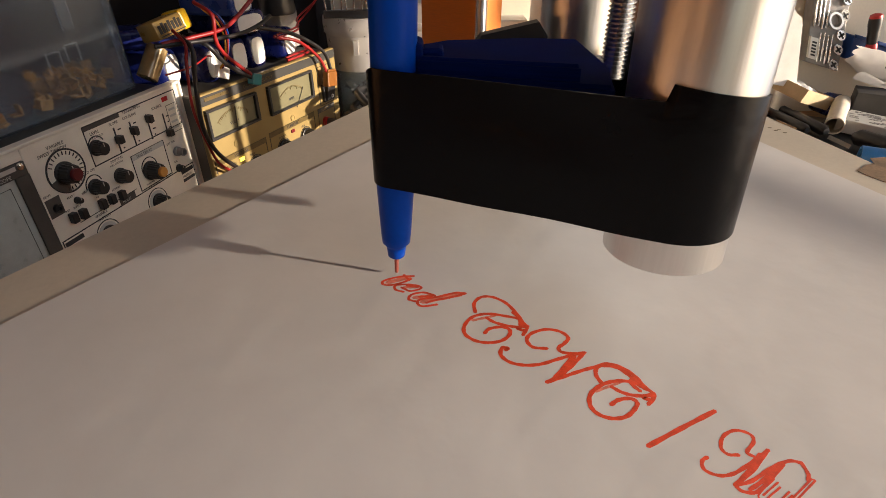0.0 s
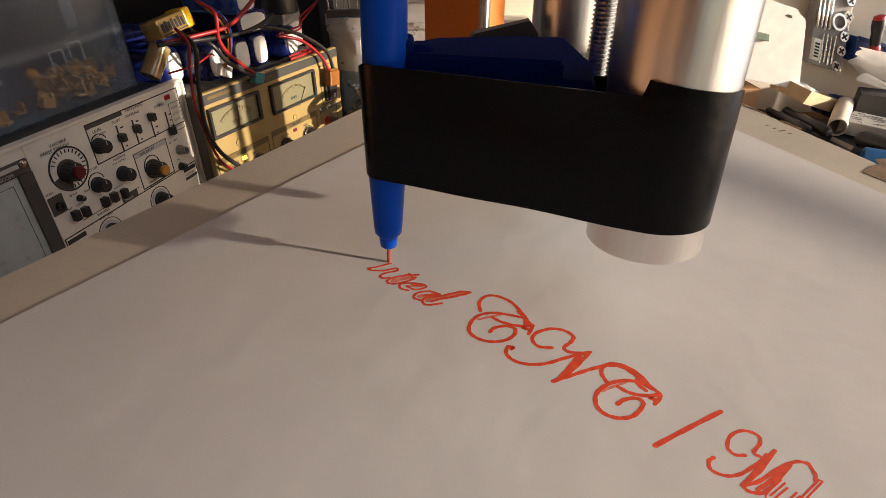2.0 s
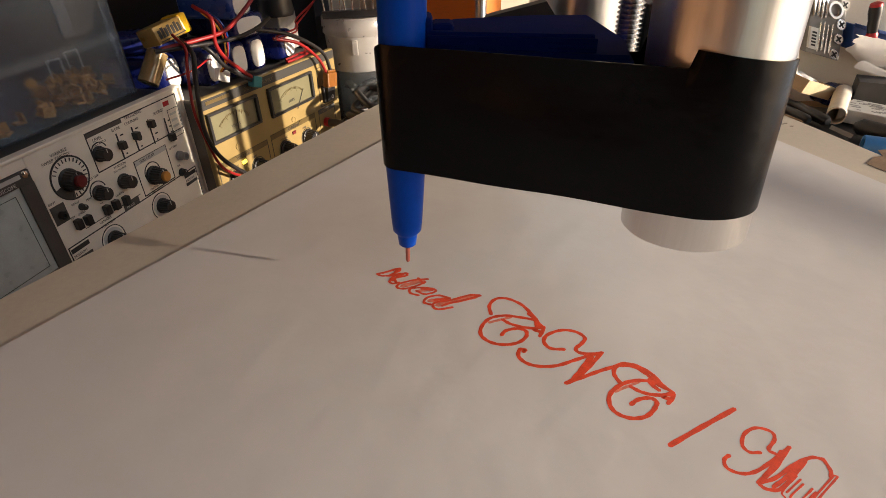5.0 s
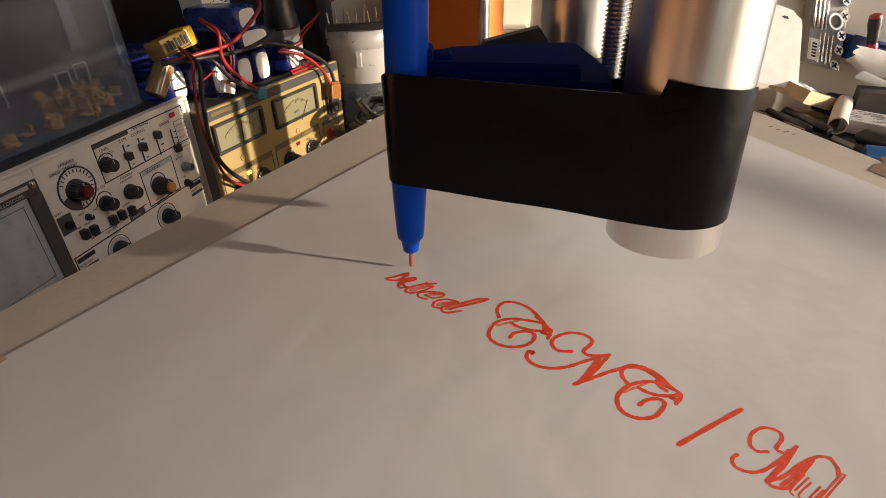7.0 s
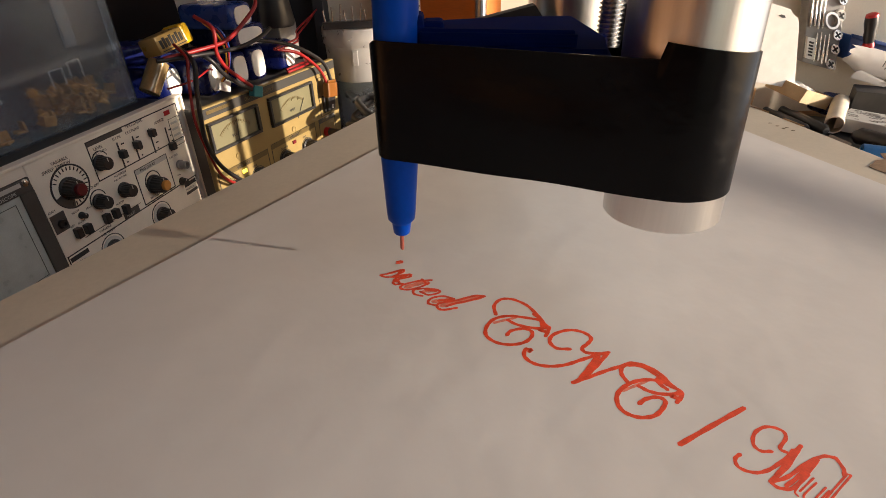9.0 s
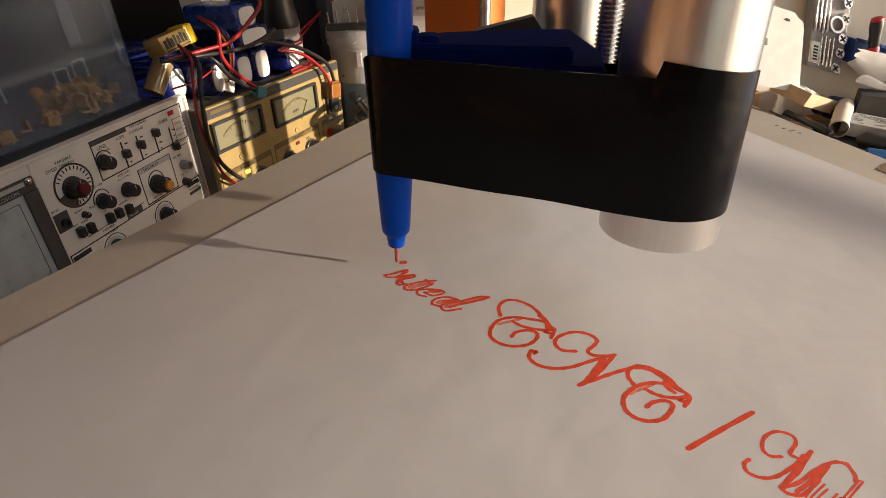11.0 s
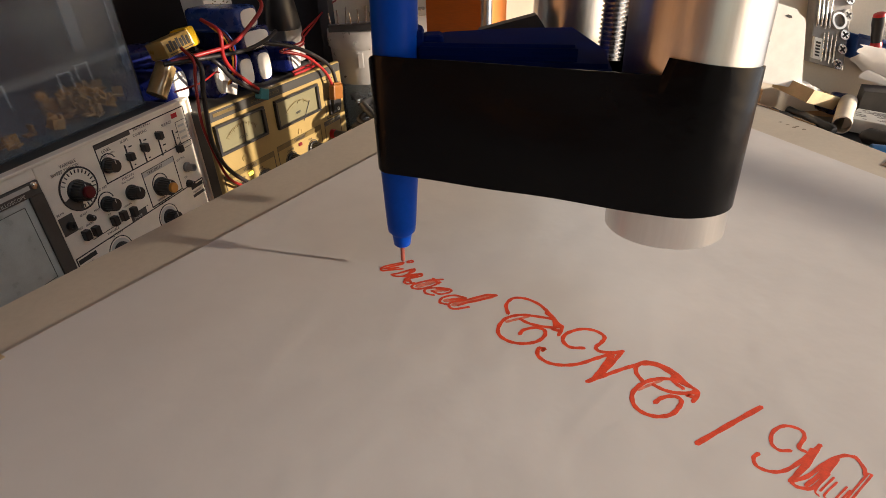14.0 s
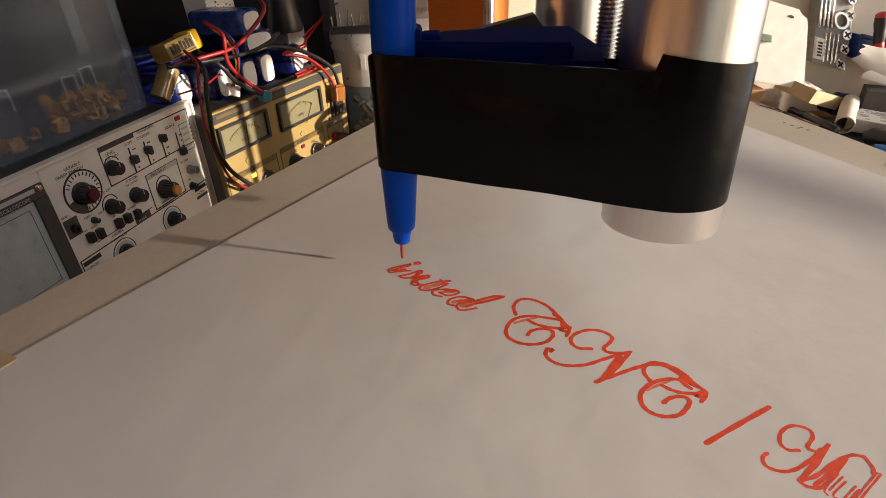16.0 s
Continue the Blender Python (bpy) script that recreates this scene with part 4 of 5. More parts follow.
def storage_box():
    t = thing("storage_box", "clear plastic storage box holding small wooden pieces", "storage box", SCOPE @ pose(-0.033, 0.025, 0.1532))
    w, d, h, k = 0.30, 0.20, 0.19, 0.0018
    bm = box(-w, 0, 0, d, 0, k, 0.0005)
    part("base", bm, CLEAR, t)
    for nm, m, ln in (("wall", pose(0, 0, k), w), ("wall", pose(0, d - k, k), w)):
        part(nm, box(-ln + k, -k, 0, k, 0, h), CLEAR, t, "", m)
    for x in (-w, -k):
        part("wall", box(0, k, 0.0, d, 0, h), CLEAR, t, "", pose(x, 0, k))
    part("rib", box(-0.066, -0.052, -0.0014, 0.0001, 0.070, h, 0.0005), CLEAR, t, "moulded upright rib"), part("rib", box(-0.012, -0.008, -0.0006, 0.0001, 0.004, h), CLEAR, t)
    part("rail", box(-w + 0.01, -0.02, d - 0.012, d - 0.004, 0.062, 0.086, 0.001), WHITE, t, "pale strip at the back wall")
    # thin milky bars draw the highlights along edges of small clear cases
    for x, z in ((-0.050, 0.042), (-0.026, 0.046), (-0.125, 0.046)):
        bm = box(x, x + 0.0006, 0.05, 0.051, z - 0.020, z)
        box(x + 0.016, x + 0.0166, 0.05, 0.051, z - 0.020, z, bm=bm), box(x, x + 0.0166, 0.05, 0.051, z, z + 0.0006, bm=bm)
        part("divider", bm, MILKY, t, "milky bars drawn for the bright edges of a small clear case")
    for ob in t.children_recursive:
        ob.visible_shadow = False
    bm = bmesh.new()
    bmesh.ops.create_icosphere(bm, subdivisions=2, radius=0.006)
    ob = part("orange_bead", bm, ORANGE_CAP, m=SCOPE @ pose(-0.048, 0.150, 0.1532 + 0.0078))
    tagged(smooth(ob, 80), "small orange plastic bead in the clear box", "bead")


storage_box()


def wooden_pieces():
    bm = box(-0.0052, 0.0052, -0.0011, 0.0011, 0, 0.0100, 0.0003)
    box(-0.0052, 0.0052, 0.0011, 0.0082, 0, 0.0022, 0.0003, bm=bm)
    proto = part("wooden_bracket", bm, CHIPW)
    tagged(proto, "small pale plywood corner bracket in the clear box", "bracket", "brackets in the clear box")
    rnd = random.Random(11)
    first = True
    spots = [(rnd.uniform(-0.275, -0.165), rnd.uniform(0.010, 0.055), k % 2) for k in range(26)]
    spots += [(rnd.uniform(-0.160, -0.085), rnd.uniform(0.008, 0.045), 0) for k in range(14)]
    spots += [(rnd.uniform(-0.066, -0.009), rnd.uniform(0.009, 0.062), k // 18) for k in range(54)]
    for s, y, up in spots:
        turn = pose(-0.033 + s, 0.025 + y, 0.1532 + 0.0020 + 0.008 * up, rnd.uniform(-38, 38) * (0.4 + up), rnd.uniform(-30, 30) * (0.4 + up), rnd.uniform(0, 360))
        m = SCOPE @ turn @ pose(0, 0, 0.0030)
        if first:
            proto.matrix_world, first = m, False
        else:
            copy_thing(proto, m)


wooden_pieces()

# ---- battery packs and leads on the power supply ----
PSU = pose(-0.1522, 0.8460, -0.1070, 0, 0, 65.2) @ Matrix.Scale(1.126, 4)


def battery_pack(m, w, h, d, wrap=None, label="dark blue shrink-wrapped battery pack with a bare white end"):
    t = thing("battery_pack", label, "battery", m, "battery packs")
    smooth(part("wrap", box(-w / 2, w / 2, 0, d, 0, h, min(w, h) * 0.24, seg=4), wrap or BATT, t), 60)
    ring, a, b = [], w * 0.36, h * 0.38
    for i in range(28):
        c, q = math.cos(2 * math.pi * i / 28), math.sin(2 * math.pi * i / 28)
        ring.append((a * math.copysign(abs(c) ** 0.6, c), h / 2 + b * math.copysign(abs(q) ** 0.6, q)))
    bm = prism(ring, -0.002, 0.0007)
    bmesh.ops.transform(bm, matrix=OUT, verts=bm.verts)
    part("end_label", bm, WHITE, t, "white bare end of the pack")
    return t


def at_psu(s, y, z, turn=0, rx=0, ry=0):
    return PSU @ pose(s, y, z, rx, ry, turn)


battery_pack(at_psu(-0.221, 0.047, 0.0012, 18), 0.032, 0.036, 0.070)
battery_pack(at_psu(-0.190, 0.020, 0.0012, 6), 0.029, 0.037, 0.080)
battery_pack(at_psu(-0.154, 0.018, 0.0012, 2), 0.028, 0.037, 0.080)
battery_pack(at_psu(-0.124, 0.018, 0.0012, 0), 0.028, 0.038, 0.080)
battery_pack(at_psu(-0.066, 0.018, 0.0012, 14), 0.037, 0.034, 0.042)
battery_pack(at_psu(-0.133, 0.014, 0.0394, -4), 0.050, 0.024, 0.075)
battery_pack(at_psu(-0.192, 0.066, 0.0384, 60), 0.040, 0.019, 0.060)
battery_pack(at_psu(-0.150, 0.004, 0.0636, 12), 0.044, 0.024, 0.062, BATT2, "bright blue battery pack lying on top of the pile")


def yellow_battery():
    t = thing("battery", "yellow and tan wrapped battery with dark print", "battery", at_psu(-0.231, 0.012, 0.0590, 6, -12, -7) @ Matrix.Scale(0.74, 4), "battery packs")
    smooth(part("wrap", box(-0.036, 0.022, 0, 0.030, 0, 0.022, 0.003), BATTERY_WRAP, t))
    part("end_band", box(0.0110, 0.0265, -0.0006, 0.0306, -0.0006, 0.0238, 0.003), YELLOW, t, "glossy yellow end band")
    bm = bmesh.new()
    for i in range(7):
        box(-0.031 + i * 0.0059, -0.0266 + i * 0.0059, -0.0004, 0.0, 0.006, 0.0160 + 0.002 * (i % 2), bm=bm)
    box(-0.032, 0.015, -0.0004, 0.0, 0.0025, 0.0036, bm=bm)
    part("print_bar", bm, PRINT, t, "black unreadable print bars")


yellow_battery()
ob = smooth(part("film_roll", lathe([(0.006, 0), (0.0095, 0.0004), (0.0095, 0.032), (0.006, 0.0324), (0.004, 0.028)], 28), GOLD, m=at_psu(-0.262, 0.036, 0.020, 0, 0, 40)))
tagged(ob, "small roll of glossy pale gold film beside the batteries", "roll")


def lead(name, pts, r, material, label, end=None):
    ob = smooth(part(name, cable([PSU @ Vector(p) for p in pts], r), material), 60)
    return tagged(ob, label, "cable", "battery leads")


lead("cable", [(-0.140, 0.0, 0.100), (-0.145, -0.012, 0.087), (-0.169, -0.012, 0.071), (-0.198, -0.012, 0.059), (-0.230, -0.006, 0.056), (-0.262, 0.004, 0.054)], 0.0023, WIRE_R, "thick red silicone lead looped over the batteries")
lead("cable", [(-0.118, -0.002, 0.058), (-0.144, -0.008, 0.053), (-0.180, -0.008, 0.049), (-0.234, -0.006, 0.052), (-0.268, 0.006, 0.053)], 0.0024, WIRE_K, "thick black silicone lead looped over the batteries")
lead("cable", [(-0.207, 0.012, 0.082), (-0.209, -0.010, 0.072), (-0.211, -0.010, 0.051), (-0.204, -0.010, 0.036), (-0.188, -0.010, 0.021), (-0.169, -0.009, 0.006)], 0.0023, WIRE_R, "red silicone lead hanging over the meters")
lead("cable", [(-0.222, 0.004, 0.052), (-0.218, -0.008, 0.044), (-0.204, -0.008, 0.027), (-0.184, -0.008, 0.012), (-0.168, -0.009, 0.002)], 0.0026, WIRE_K, "black silicone lead hanging over the meters")
lead("cable", [(-0.204, 0.006, 0.076), (-0.201, -0.006, 0.065), (-0.195, -0.006, 0.048), (-0.198, -0.004, 0.029), (-0.200, 0.004, 0.018)], 0.0011, WIRE_Y, "thin yellow balance lead")
lead("cable", [(-0.200, 0.006, 0.076), (-0.197, -0.006, 0.066), (-0.191, -0.006, 0.048), (-0.195, -0.004, 0.029), (-0.198, 0.004, 0.018)], 0.0011, WIRE_R, "thin red balance lead")
lead("cable", [(-0.196, 0.008, 0.076), (-0.193, -0.005, 0.066), (-0.188, -0.005, 0.050), (-0.192, -0.003, 0.031), (-0.196, 0.004, 0.018)], 0.0011, BATT2, "thin blue balance lead")
lead("cable", [(-0.248, 0.002, 0.064), (-0.252, -0.014, 0.054), (-0.255, -0.014, 0.040), (-0.259, -0.014, 0.019), (-0.261, -0.014, -0.007), (-0.254, -0.014, -0.042), (-0.243, -0.014, -0.069), (-0.217, -0.016, -0.090), (-0.190, -0.018, -0.108)], 0.0017, WIRE_R, "red lead hanging down the instrument front")
lead("cable", [(-0.244, 0.002, 0.060), (-0.249, -0.018, 0.049), (-0.253, -0.018, 0.029), (-0.257, -0.018, 0.003), (-0.258, -0.018, -0.025), (-0.247, -0.018, -0.054), (-0.220, -0.018, -0.083), (-0.192, -0.020, -0.104)], 0.0026, WIRE_K, "black lead hanging down the instrument front")
lead("cable", [(-0.135, 0.004, 0.048), (-0.103, -0.008, 0.039), (-0.063, -0.009, 0.021), (-0.037, -0.011, 0.002), (-0.029, -0.012, -0.020)], 0.0026, WIRE_K, "black lead arching to an amber connector")
lead("cable", [(-0.110, 0.004, 0.034), (-0.085, -0.006, 0.026), (-0.065, -0.008, 0.014), (-0.047, -0.010, -0.003), (-0.039, -0.012, -0.020)], 0.0022, WIRE_R, "red lead arching to an amber connector")
lead("cable", [(-0.090, 0.006, 0.003), (-0.065, 0.004, 0.004), (-0.040, 0.010, 0.004), (-0.015, 0.030, 0.003)], 0.0018, WIRE_R, "thin red wire lying on the case")
lead("cable", [(-0.085, 0.012, 0.0040), (-0.062, 0.010, 0.0060), (-0.040, 0.016, 0.0040), (-0.018, 0.034, 0.003)], 0.0018, WIRE_R, "thin red wire lying on the case")
lead("cable", [(-0.110, 0.000, 0.036), (-0.075, -0.004, 0.040), (-0.030, 0.030, 0.040), (0.018, 0.040, 0.050), (0.070, 0.050, 0.062), (0.13, 0.06, 0.066)], 0.0013, WIRE_R, "thin red wire rising behind the case")
lead("cable", [(-0.110, 0.000, 0.033), (-0.075, -0.003, 0.036), (-0.034, 0.028, 0.034), (0.012, 0.040, 0.045), (0.06, 0.05, 0.062)], 0.0013, WIRE_R, "thin red wire rising behind the case")
lead("cable", [(-0.262, 0.010, 0.026), (-0.240, -0.002, 0.030), (-0.215, 0.002, 0.034), (-0.200, 0.012, 0.030)], 0.0010, WIRE_R, "thin red wire between the batteries")


def amber_connector():
    t = thing("power_connector", "amber nylon two-pole power connector hanging on its leads", "connector", at_psu(-0.034, -0.012, -0.0400, 0, 0, 8))
    part("shell", box(-0.0105, 0.0105, -0.0045, 0.0045, 0.0, 0.0185, 0.0016), CONN, t)
    part("collar", box(-0.0090, 0.0090, -0.0038, 0.0038, 0.0185, 0.0215, 0.0010), CONN, t)


amber_connector()
tagged(part("small_connector", box(-0.007, 0.007, -0.004, 0.004, -0.006, 0.006, 0.0012), TEAL, m=at_psu(-0.166, -0.0085, 0.001, 0, 0, 20)), "teal nylon connector on two leads", "connector")
t = part("balance_plug", box(-0.008, 0.008, -0.003, 0.003, -0.006, 0.006, 0.0008), WHITE, m=at_psu(-0.196, 0.006, 0.014, 0, 0, 24))
tagged(t, "white multi-pin plug resting against the batteries", "connector")


def small_stuff_behind():
    t = thing("speckled_box", "white speckled carton standing on the case", "box", at_psu(-0.088, 0.098, 0.0012, 12, 0, -5))
    part("carton", box(-0.028, 0.030, 0, 0.03, 0, 0.190, 0.001), WHITE, t)
    bm = bmesh.new()
    rnd = random.Random(3)
    for i in range(60):
        x, z = rnd.uniform(-0.026, 0.024), rnd.uniform(0.03, 0.18)
        box(x, x + rnd.uniform(0.001, 0.004), -0.0004, 0.0, z, z + 0.0012, bm=bm)
    part("print_bar", bm, TAN, t)
    ob = smooth(part("nozzle", lathe([(0.021, 0), (0.0225, 0.004), (0.017, 0.04), (0.011, 0.072), (0.010, 0.10), (0.012, 0.102), (0.012, 0.115)], 28), BLACK, m=at_psu(-0.046, 0.046, 0.0472)))
    tagged(ob, "matt black tapered plastic nozzle standing on the case", "nozzle")
    ob = part("dark_carton", box(-0.024, 0.022, 0, 0.03, 0, 0.046, 0.002, m=pose(0, 0, 0, 0, 0, 0)), CASE, m=at_psu(-0.026, 0.045, 0.0012, 10))
    tagged(ob, "dark grey carton standing on the case", "box")


small_stuff_behind()


# ---- behind the machine ----
def tub():
    t = thing("plastic_tub", "round milky plastic tub with a snap-on lid", "tub", pose(-0.119, 0.901, BENCH_Z))
    smooth(part("body", lathe([(0.040, 0.0), (0.044, 0.002), (0.0485, 0.098), (0.0470, 0.098), (0.0425, 0.004)], 48), CLEAR, t, "clear lower wall"), 50)
    smooth(part("collar", lathe([(0.0485, 0.098), (0.0500, 0.100), (0.0525, 0.152), (0.0510, 0.152), (0.0470, 0.098)], 48, close=False), MILKY, t, "milky upper wall"), 50)
    rnd = random.Random(21)
    for k in range(16):
        a, r, z = rnd.uniform(0, 6.28), rnd.uniform(0.004, 0.030), 0.006 + 0.0042 * k
        m = pose(r * math.cos(a), r * math.sin(a), z, rnd.uniform(-25, 25), rnd.uniform(-25, 25), rnd.uniform(0, 360))
        part("small_part", box(-0.011, 0.011, -0.006, 0.006, 0, 0.006, 0.001), (DARK, BLACK, GREYRING, DARK, CASE)[k % 5], t, "small loose part inside", m)
    lid = smooth(part("lid", lathe([(0.0535, 0.150), (0.0550, 0.152), (0.0557, 0.160), (0.0550, 0.174), (0.0530, 0.176), (0.0510, 0.172), (0.001, 0.172)], 48), MILKY, t, "milky rimmed lid"), 50)
    rail = thing("pin_strip", "black plastic strip with bright metal pins on the tub", "pin strip", pose(-0.119, 0.862, BENCH_Z + 0.1762, 0, 0, 8))
    part("strip", box(-0.045, 0.045, -0.006, 0.006, 0, 0.010, 0.001), BLACK, rail)
    for k in range(9):
        part("pin", box(-0.001, 0.001, -0.001, 0.001, 0.010, 0.026 + 0.004 * (k % 3), 0.0002), ZINC, rail, "", pose(-0.040 + 0.010 * k, 0, 0, 0, 6 * (k % 3 - 1), 0))
    part("lug", box(-0.004, 0.004, -0.058, -0.051, 0.125, 0.147, 0.001), MILKY, lid)


tub()


def bag_of_parts():
    t = thing("cable_coil", "tangle of black cables heaped beside the power supply", "cables", pose(-0.076, 0.791, BENCH_Z))
    rnd = random.Random(8)
    for k in range(7):
        pts = []
        for i in range(9):
            a = i * 0.8 + k
            r = 0.045 + 0.012 * math.sin(i * 2.1 + k * 1.3)
            pts.append((r * math.cos(a), r * 0.9 * math.sin(a), 0.010 + 0.012 * k + 0.004 * math.sin(i * 1.7)))
        smooth(part("cable_turn", cable(pts, 0.004 + 0.0015 * rnd.random()), (BLACK, DARK, WIRE_K)[k % 3], t), 60)


bag_of_parts()


def parts_drawers():
    t = thing("parts_cabinet", "white plastic small-parts cabinet with clear drawers", "cabinet", pose(-0.061, 0.870, BENCH_Z))
    part("frame", box(0.0, 0.125, 0.012, 0.088, 0, 0.275, 0.002), WHITE, t)
    for i in range(2):
        for j in range(7):
            x, z = 0.004 + i * 0.060, 0.004 + j * 0.0385
            d = part("drawer", box(x, x + 0.057, 0.0, 0.0118, z, z + 0.0345, 0.001), MILKY, t, "milky drawer front")
            part("pull", box(x + 0.020, x + 0.037, -0.006, 0.0, z + 0.004, z + 0.009, 0.0008), MILKY, d)


parts_drawers()


def orange_block():
    t = thing("orange_post", "bright orange printed block standing upright on the bench", "printed part", pose(0.0422, 0.5725, BENCH_Z, 0, 0, -43))
    part("block", box(-0.078, 0.0, 0.0, 0.040, 0, 0.30, 0.0012), ORANGE, t)
    # rod in front of its edge
    prof, z = [(0.0055, 0.0)], 0.001
    while z < 0.29:
        prof += [(0.0052, z), (0.0062, z + 0.0009), (0.0062, z + 0.0011), (0.0052, z + 0.002)]
        z += 0.002
    r = smooth(part("threaded_rod", lathe(prof, 18, m=pose(0.0442, 0.5565, BENCH_Z)), ZINC), 25)
    tagged(r, "upright zinc threaded rod in front of the orange block", "threaded rod")


orange_block()


def shelf_things():
    t = thing("white_carton", "plain white carton standing on the bench", "box", pose(0.094, 0.90, BENCH_Z))
    part("carton", box(0, 0.052, 0, 0.05, 0, 0.165, 0.001), WHITE, t)
    part("flap", box(0.002, 0.050, -0.001, 0.0, 0.110, 0.163, 0.0002), CREAM, t)
    b = thing("bottle", "glass bottle with a white and red label", "bottle", pose(0.177, 0.884, BENCH_Z))
    smooth(part("body", lathe([(0.030, 0), (0.031, 0.003), (0.031, 0.19), (0.026, 0.215), (0.012, 0.245), (0.012, 0.30)], 36), CLEAR, b))
    smooth(part("label", lathe([(0.0313, 0.12), (0.0313, 0.215)], 36, close=False), WHITE, b, "white paper label"))
    bm = bmesh.new()
    for k, (z, h) in enumerate(((0.148, 0.008), (0.162, 0.008), (0.180, 0.010))):
        box(-0.020, 0.012, -0.0325, -0.0285, z, z + h, bm=bm)
    part("print_bar", bm, PRINT, b), part("emblem", box(-0.010, 0.004, -0.0330, -0.0290, 0.194, 0.206), RED, b, "small red emblem")


shelf_things()


ALREADY = set(scene.objects)


# ---- clutter by the right-hand wall ----
def dark_case():
    t = thing("tool_case", "flat black tool case lying on the bench", "case", pose(0.60, 0.76, BENCH_Z, 0, 0, -30))
    part("shell", box(-0.13, 0.15, -0.115, 0.10, 0, 0.022, 0.004), BLACK, t)
    part("rib", box(-0.11, 0.13, -0.09, -0.08, 0.022, 0.0245, 0.001), BLACK, t), part("rib", box(-0.11, 0.13, 0.06, 0.07, 0.022, 0.0245, 0.001), BLACK, t)
    for k, (x, y, a, r, ln) in enumerate(((0.570, 0.762, 94, 0.0080, 0.105), (0.548, 0.772, 96, 0.0070, 0.10))):
        h = smooth(part("file_tool", lathe([(r * 0.6, 0), (r, 0.006), (r, ln * 0.7), (r * 0.75, ln * 0.8), (r * 0.8, ln), (r * 0.3, ln + 0.002)], 20), BLACK,
                        m=pose(x, y, BENCH_Z + 0.0245 + r, 0, 0, a) @ pose(0, 0, 0, 0, 90, 0)))
        tagged(h, "black rubber tool handle lying on the case", "tool", "tool handles")


dark_case()


def askew(t, lean, drop):
    """Warps a hung or leaning thing out of square: its top shifts by lean, its far side sinks by drop."""
    s = Matrix(((1, 0, lean, 0), (0, 1, 0, 0), (drop, 0, 1, 0), (0, 0, 0, 1)))
    for c in t.children:
        todo = [(c, c.matrix_basis.copy())]
        while todo:
            ob, m = todo.pop()
            ob.data.transform(m.inverted() @ s @ m)
            todo += [(k, m @ k.matrix_basis) for k in ob.children]


def white_panel():
    t = thing("white_signboard", "white plastic board with a keyhole slot leaning behind the tray", "signboard", pose(0.528, 0.880, BENCH_Z))
    outline = [(-0.030, 0.0765), (0.072, 0.0765), (0.0735, 0.079), (0.0735, 0.176), (0.0705, 0.186), (0.062, 0.1895), (0.058, 0.1960), (-0.030, 0.204)]
    part("sheet", prism(outline, -0.003, 0.0, bevel=0.0006), WHITE, t, "", pose(0, 0, 0, 90, 0, 0))
    part("slot", prism([(0.038, 0.1835), (0.044, 0.1815), (0.050, 0.1822), (0.0485, 0.1855), (0.043, 0.1862)], 0.0002, 0.0004), PRINT, t, "dark keyhole slot", pose(0, 0, 0, 90, 0, 0))
    part("clip", box(-0.012, 0.012, -0.006, 0.004, 0.141, 0.152, 0.001), mat("green_clip", (0.16, 0.22, 0.16), 0.4), t, "grey-green spring clip")
    askew(t, -0.25, -0.20)
    w = part("wood_offcut", box(-0.035, 0.012, 0.0, 0.05, 0, 0.066, 0.002), BENCH, m=pose(0.505, 0.876, BENCH_Z))
    tagged(w, "dark brown wood offcut under the white board", "wood block")


def tray():
    t = thing("cardboard_tray", "open tan cardboard tray with white powder inside", "tray", pose(0.562, 0.837, -0.188, 0, 0, 27) @ pose(0, 0, 0, 10, 17, 0) @ pose(0.058, 0.035, 0))
    w, d, h, k = 0.090, 0.066, 0.021, 0.0014
    part("base", box(-w / 2, w / 2, -d / 2, d / 2, 0, k), CARD, t)
    for y in (-d / 2, d / 2 - k):
        part("side", box(-w / 2, w / 2, y, y + k, k, h, 0.0003), CARD, t)
    for x in (-w / 2, w / 2 - k):
        part("side", box(x, x + k, -d / 2 + k, d / 2 - k, k, h, 0.0003), CARD, t)
    bm = bmesh.new()
    n = 14
    grid = [[bm.verts.new((-w / 2 + 0.002 + (w - 0.004) * i / n, -d / 2 + 0.002 + (d - 0.004) * j / n, 0.014 + 0.006 * noise.noise((i * 0.4, j * 0.4, 2)) + 0.008 * j / n)) for j in range(n + 1)] for i in range(n + 1)]
    for i in range(n):
        for j in range(n):
            bm.faces.new((grid[i][j], grid[i + 1][j], grid[i + 1][j + 1], grid[i][j + 1]))
    part("powder", bm, WHITE, t, "heap of white powder")
    c = smooth(part("spray_cap", lathe([(0.0125, 0), (0.013, 0.001), (0.0125, 0.030), (0.0115, 0.034), (0.0105, 0.033), (0.0105, 0.012)], 24), BLACK, m=pose(0.515, 0.862, BENCH_Z)))
    tagged(c, "black plastic cap standing on the bench", "cap")


def paper_tube():
    a, b, r = Vector((0.586, 0.772, BENCH_Z + 0.0245 + 0.0132)), Vector((0.670, 0.884, BENCH_Z + 0.0245 + 0.0132)), 0.0130
    prof = [(r, 0), (r, (b - a).length), (r - 0.0018, (b - a).length), (r - 0.0018, 0), (r, 0)]
    m = Matrix.Translation(a) @ (b - a).to_track_quat("Z", "Y").to_matrix().to_4x4()
    ob = smooth(part("cardboard_tube", lathe(prof, 40, close=False), mat("pale_card", (0.62, 0.56, 0.46), 0.7, vary=0.1), m=m))
    tagged(ob, "short pale cardboard tube lying open towards the board", "tube")


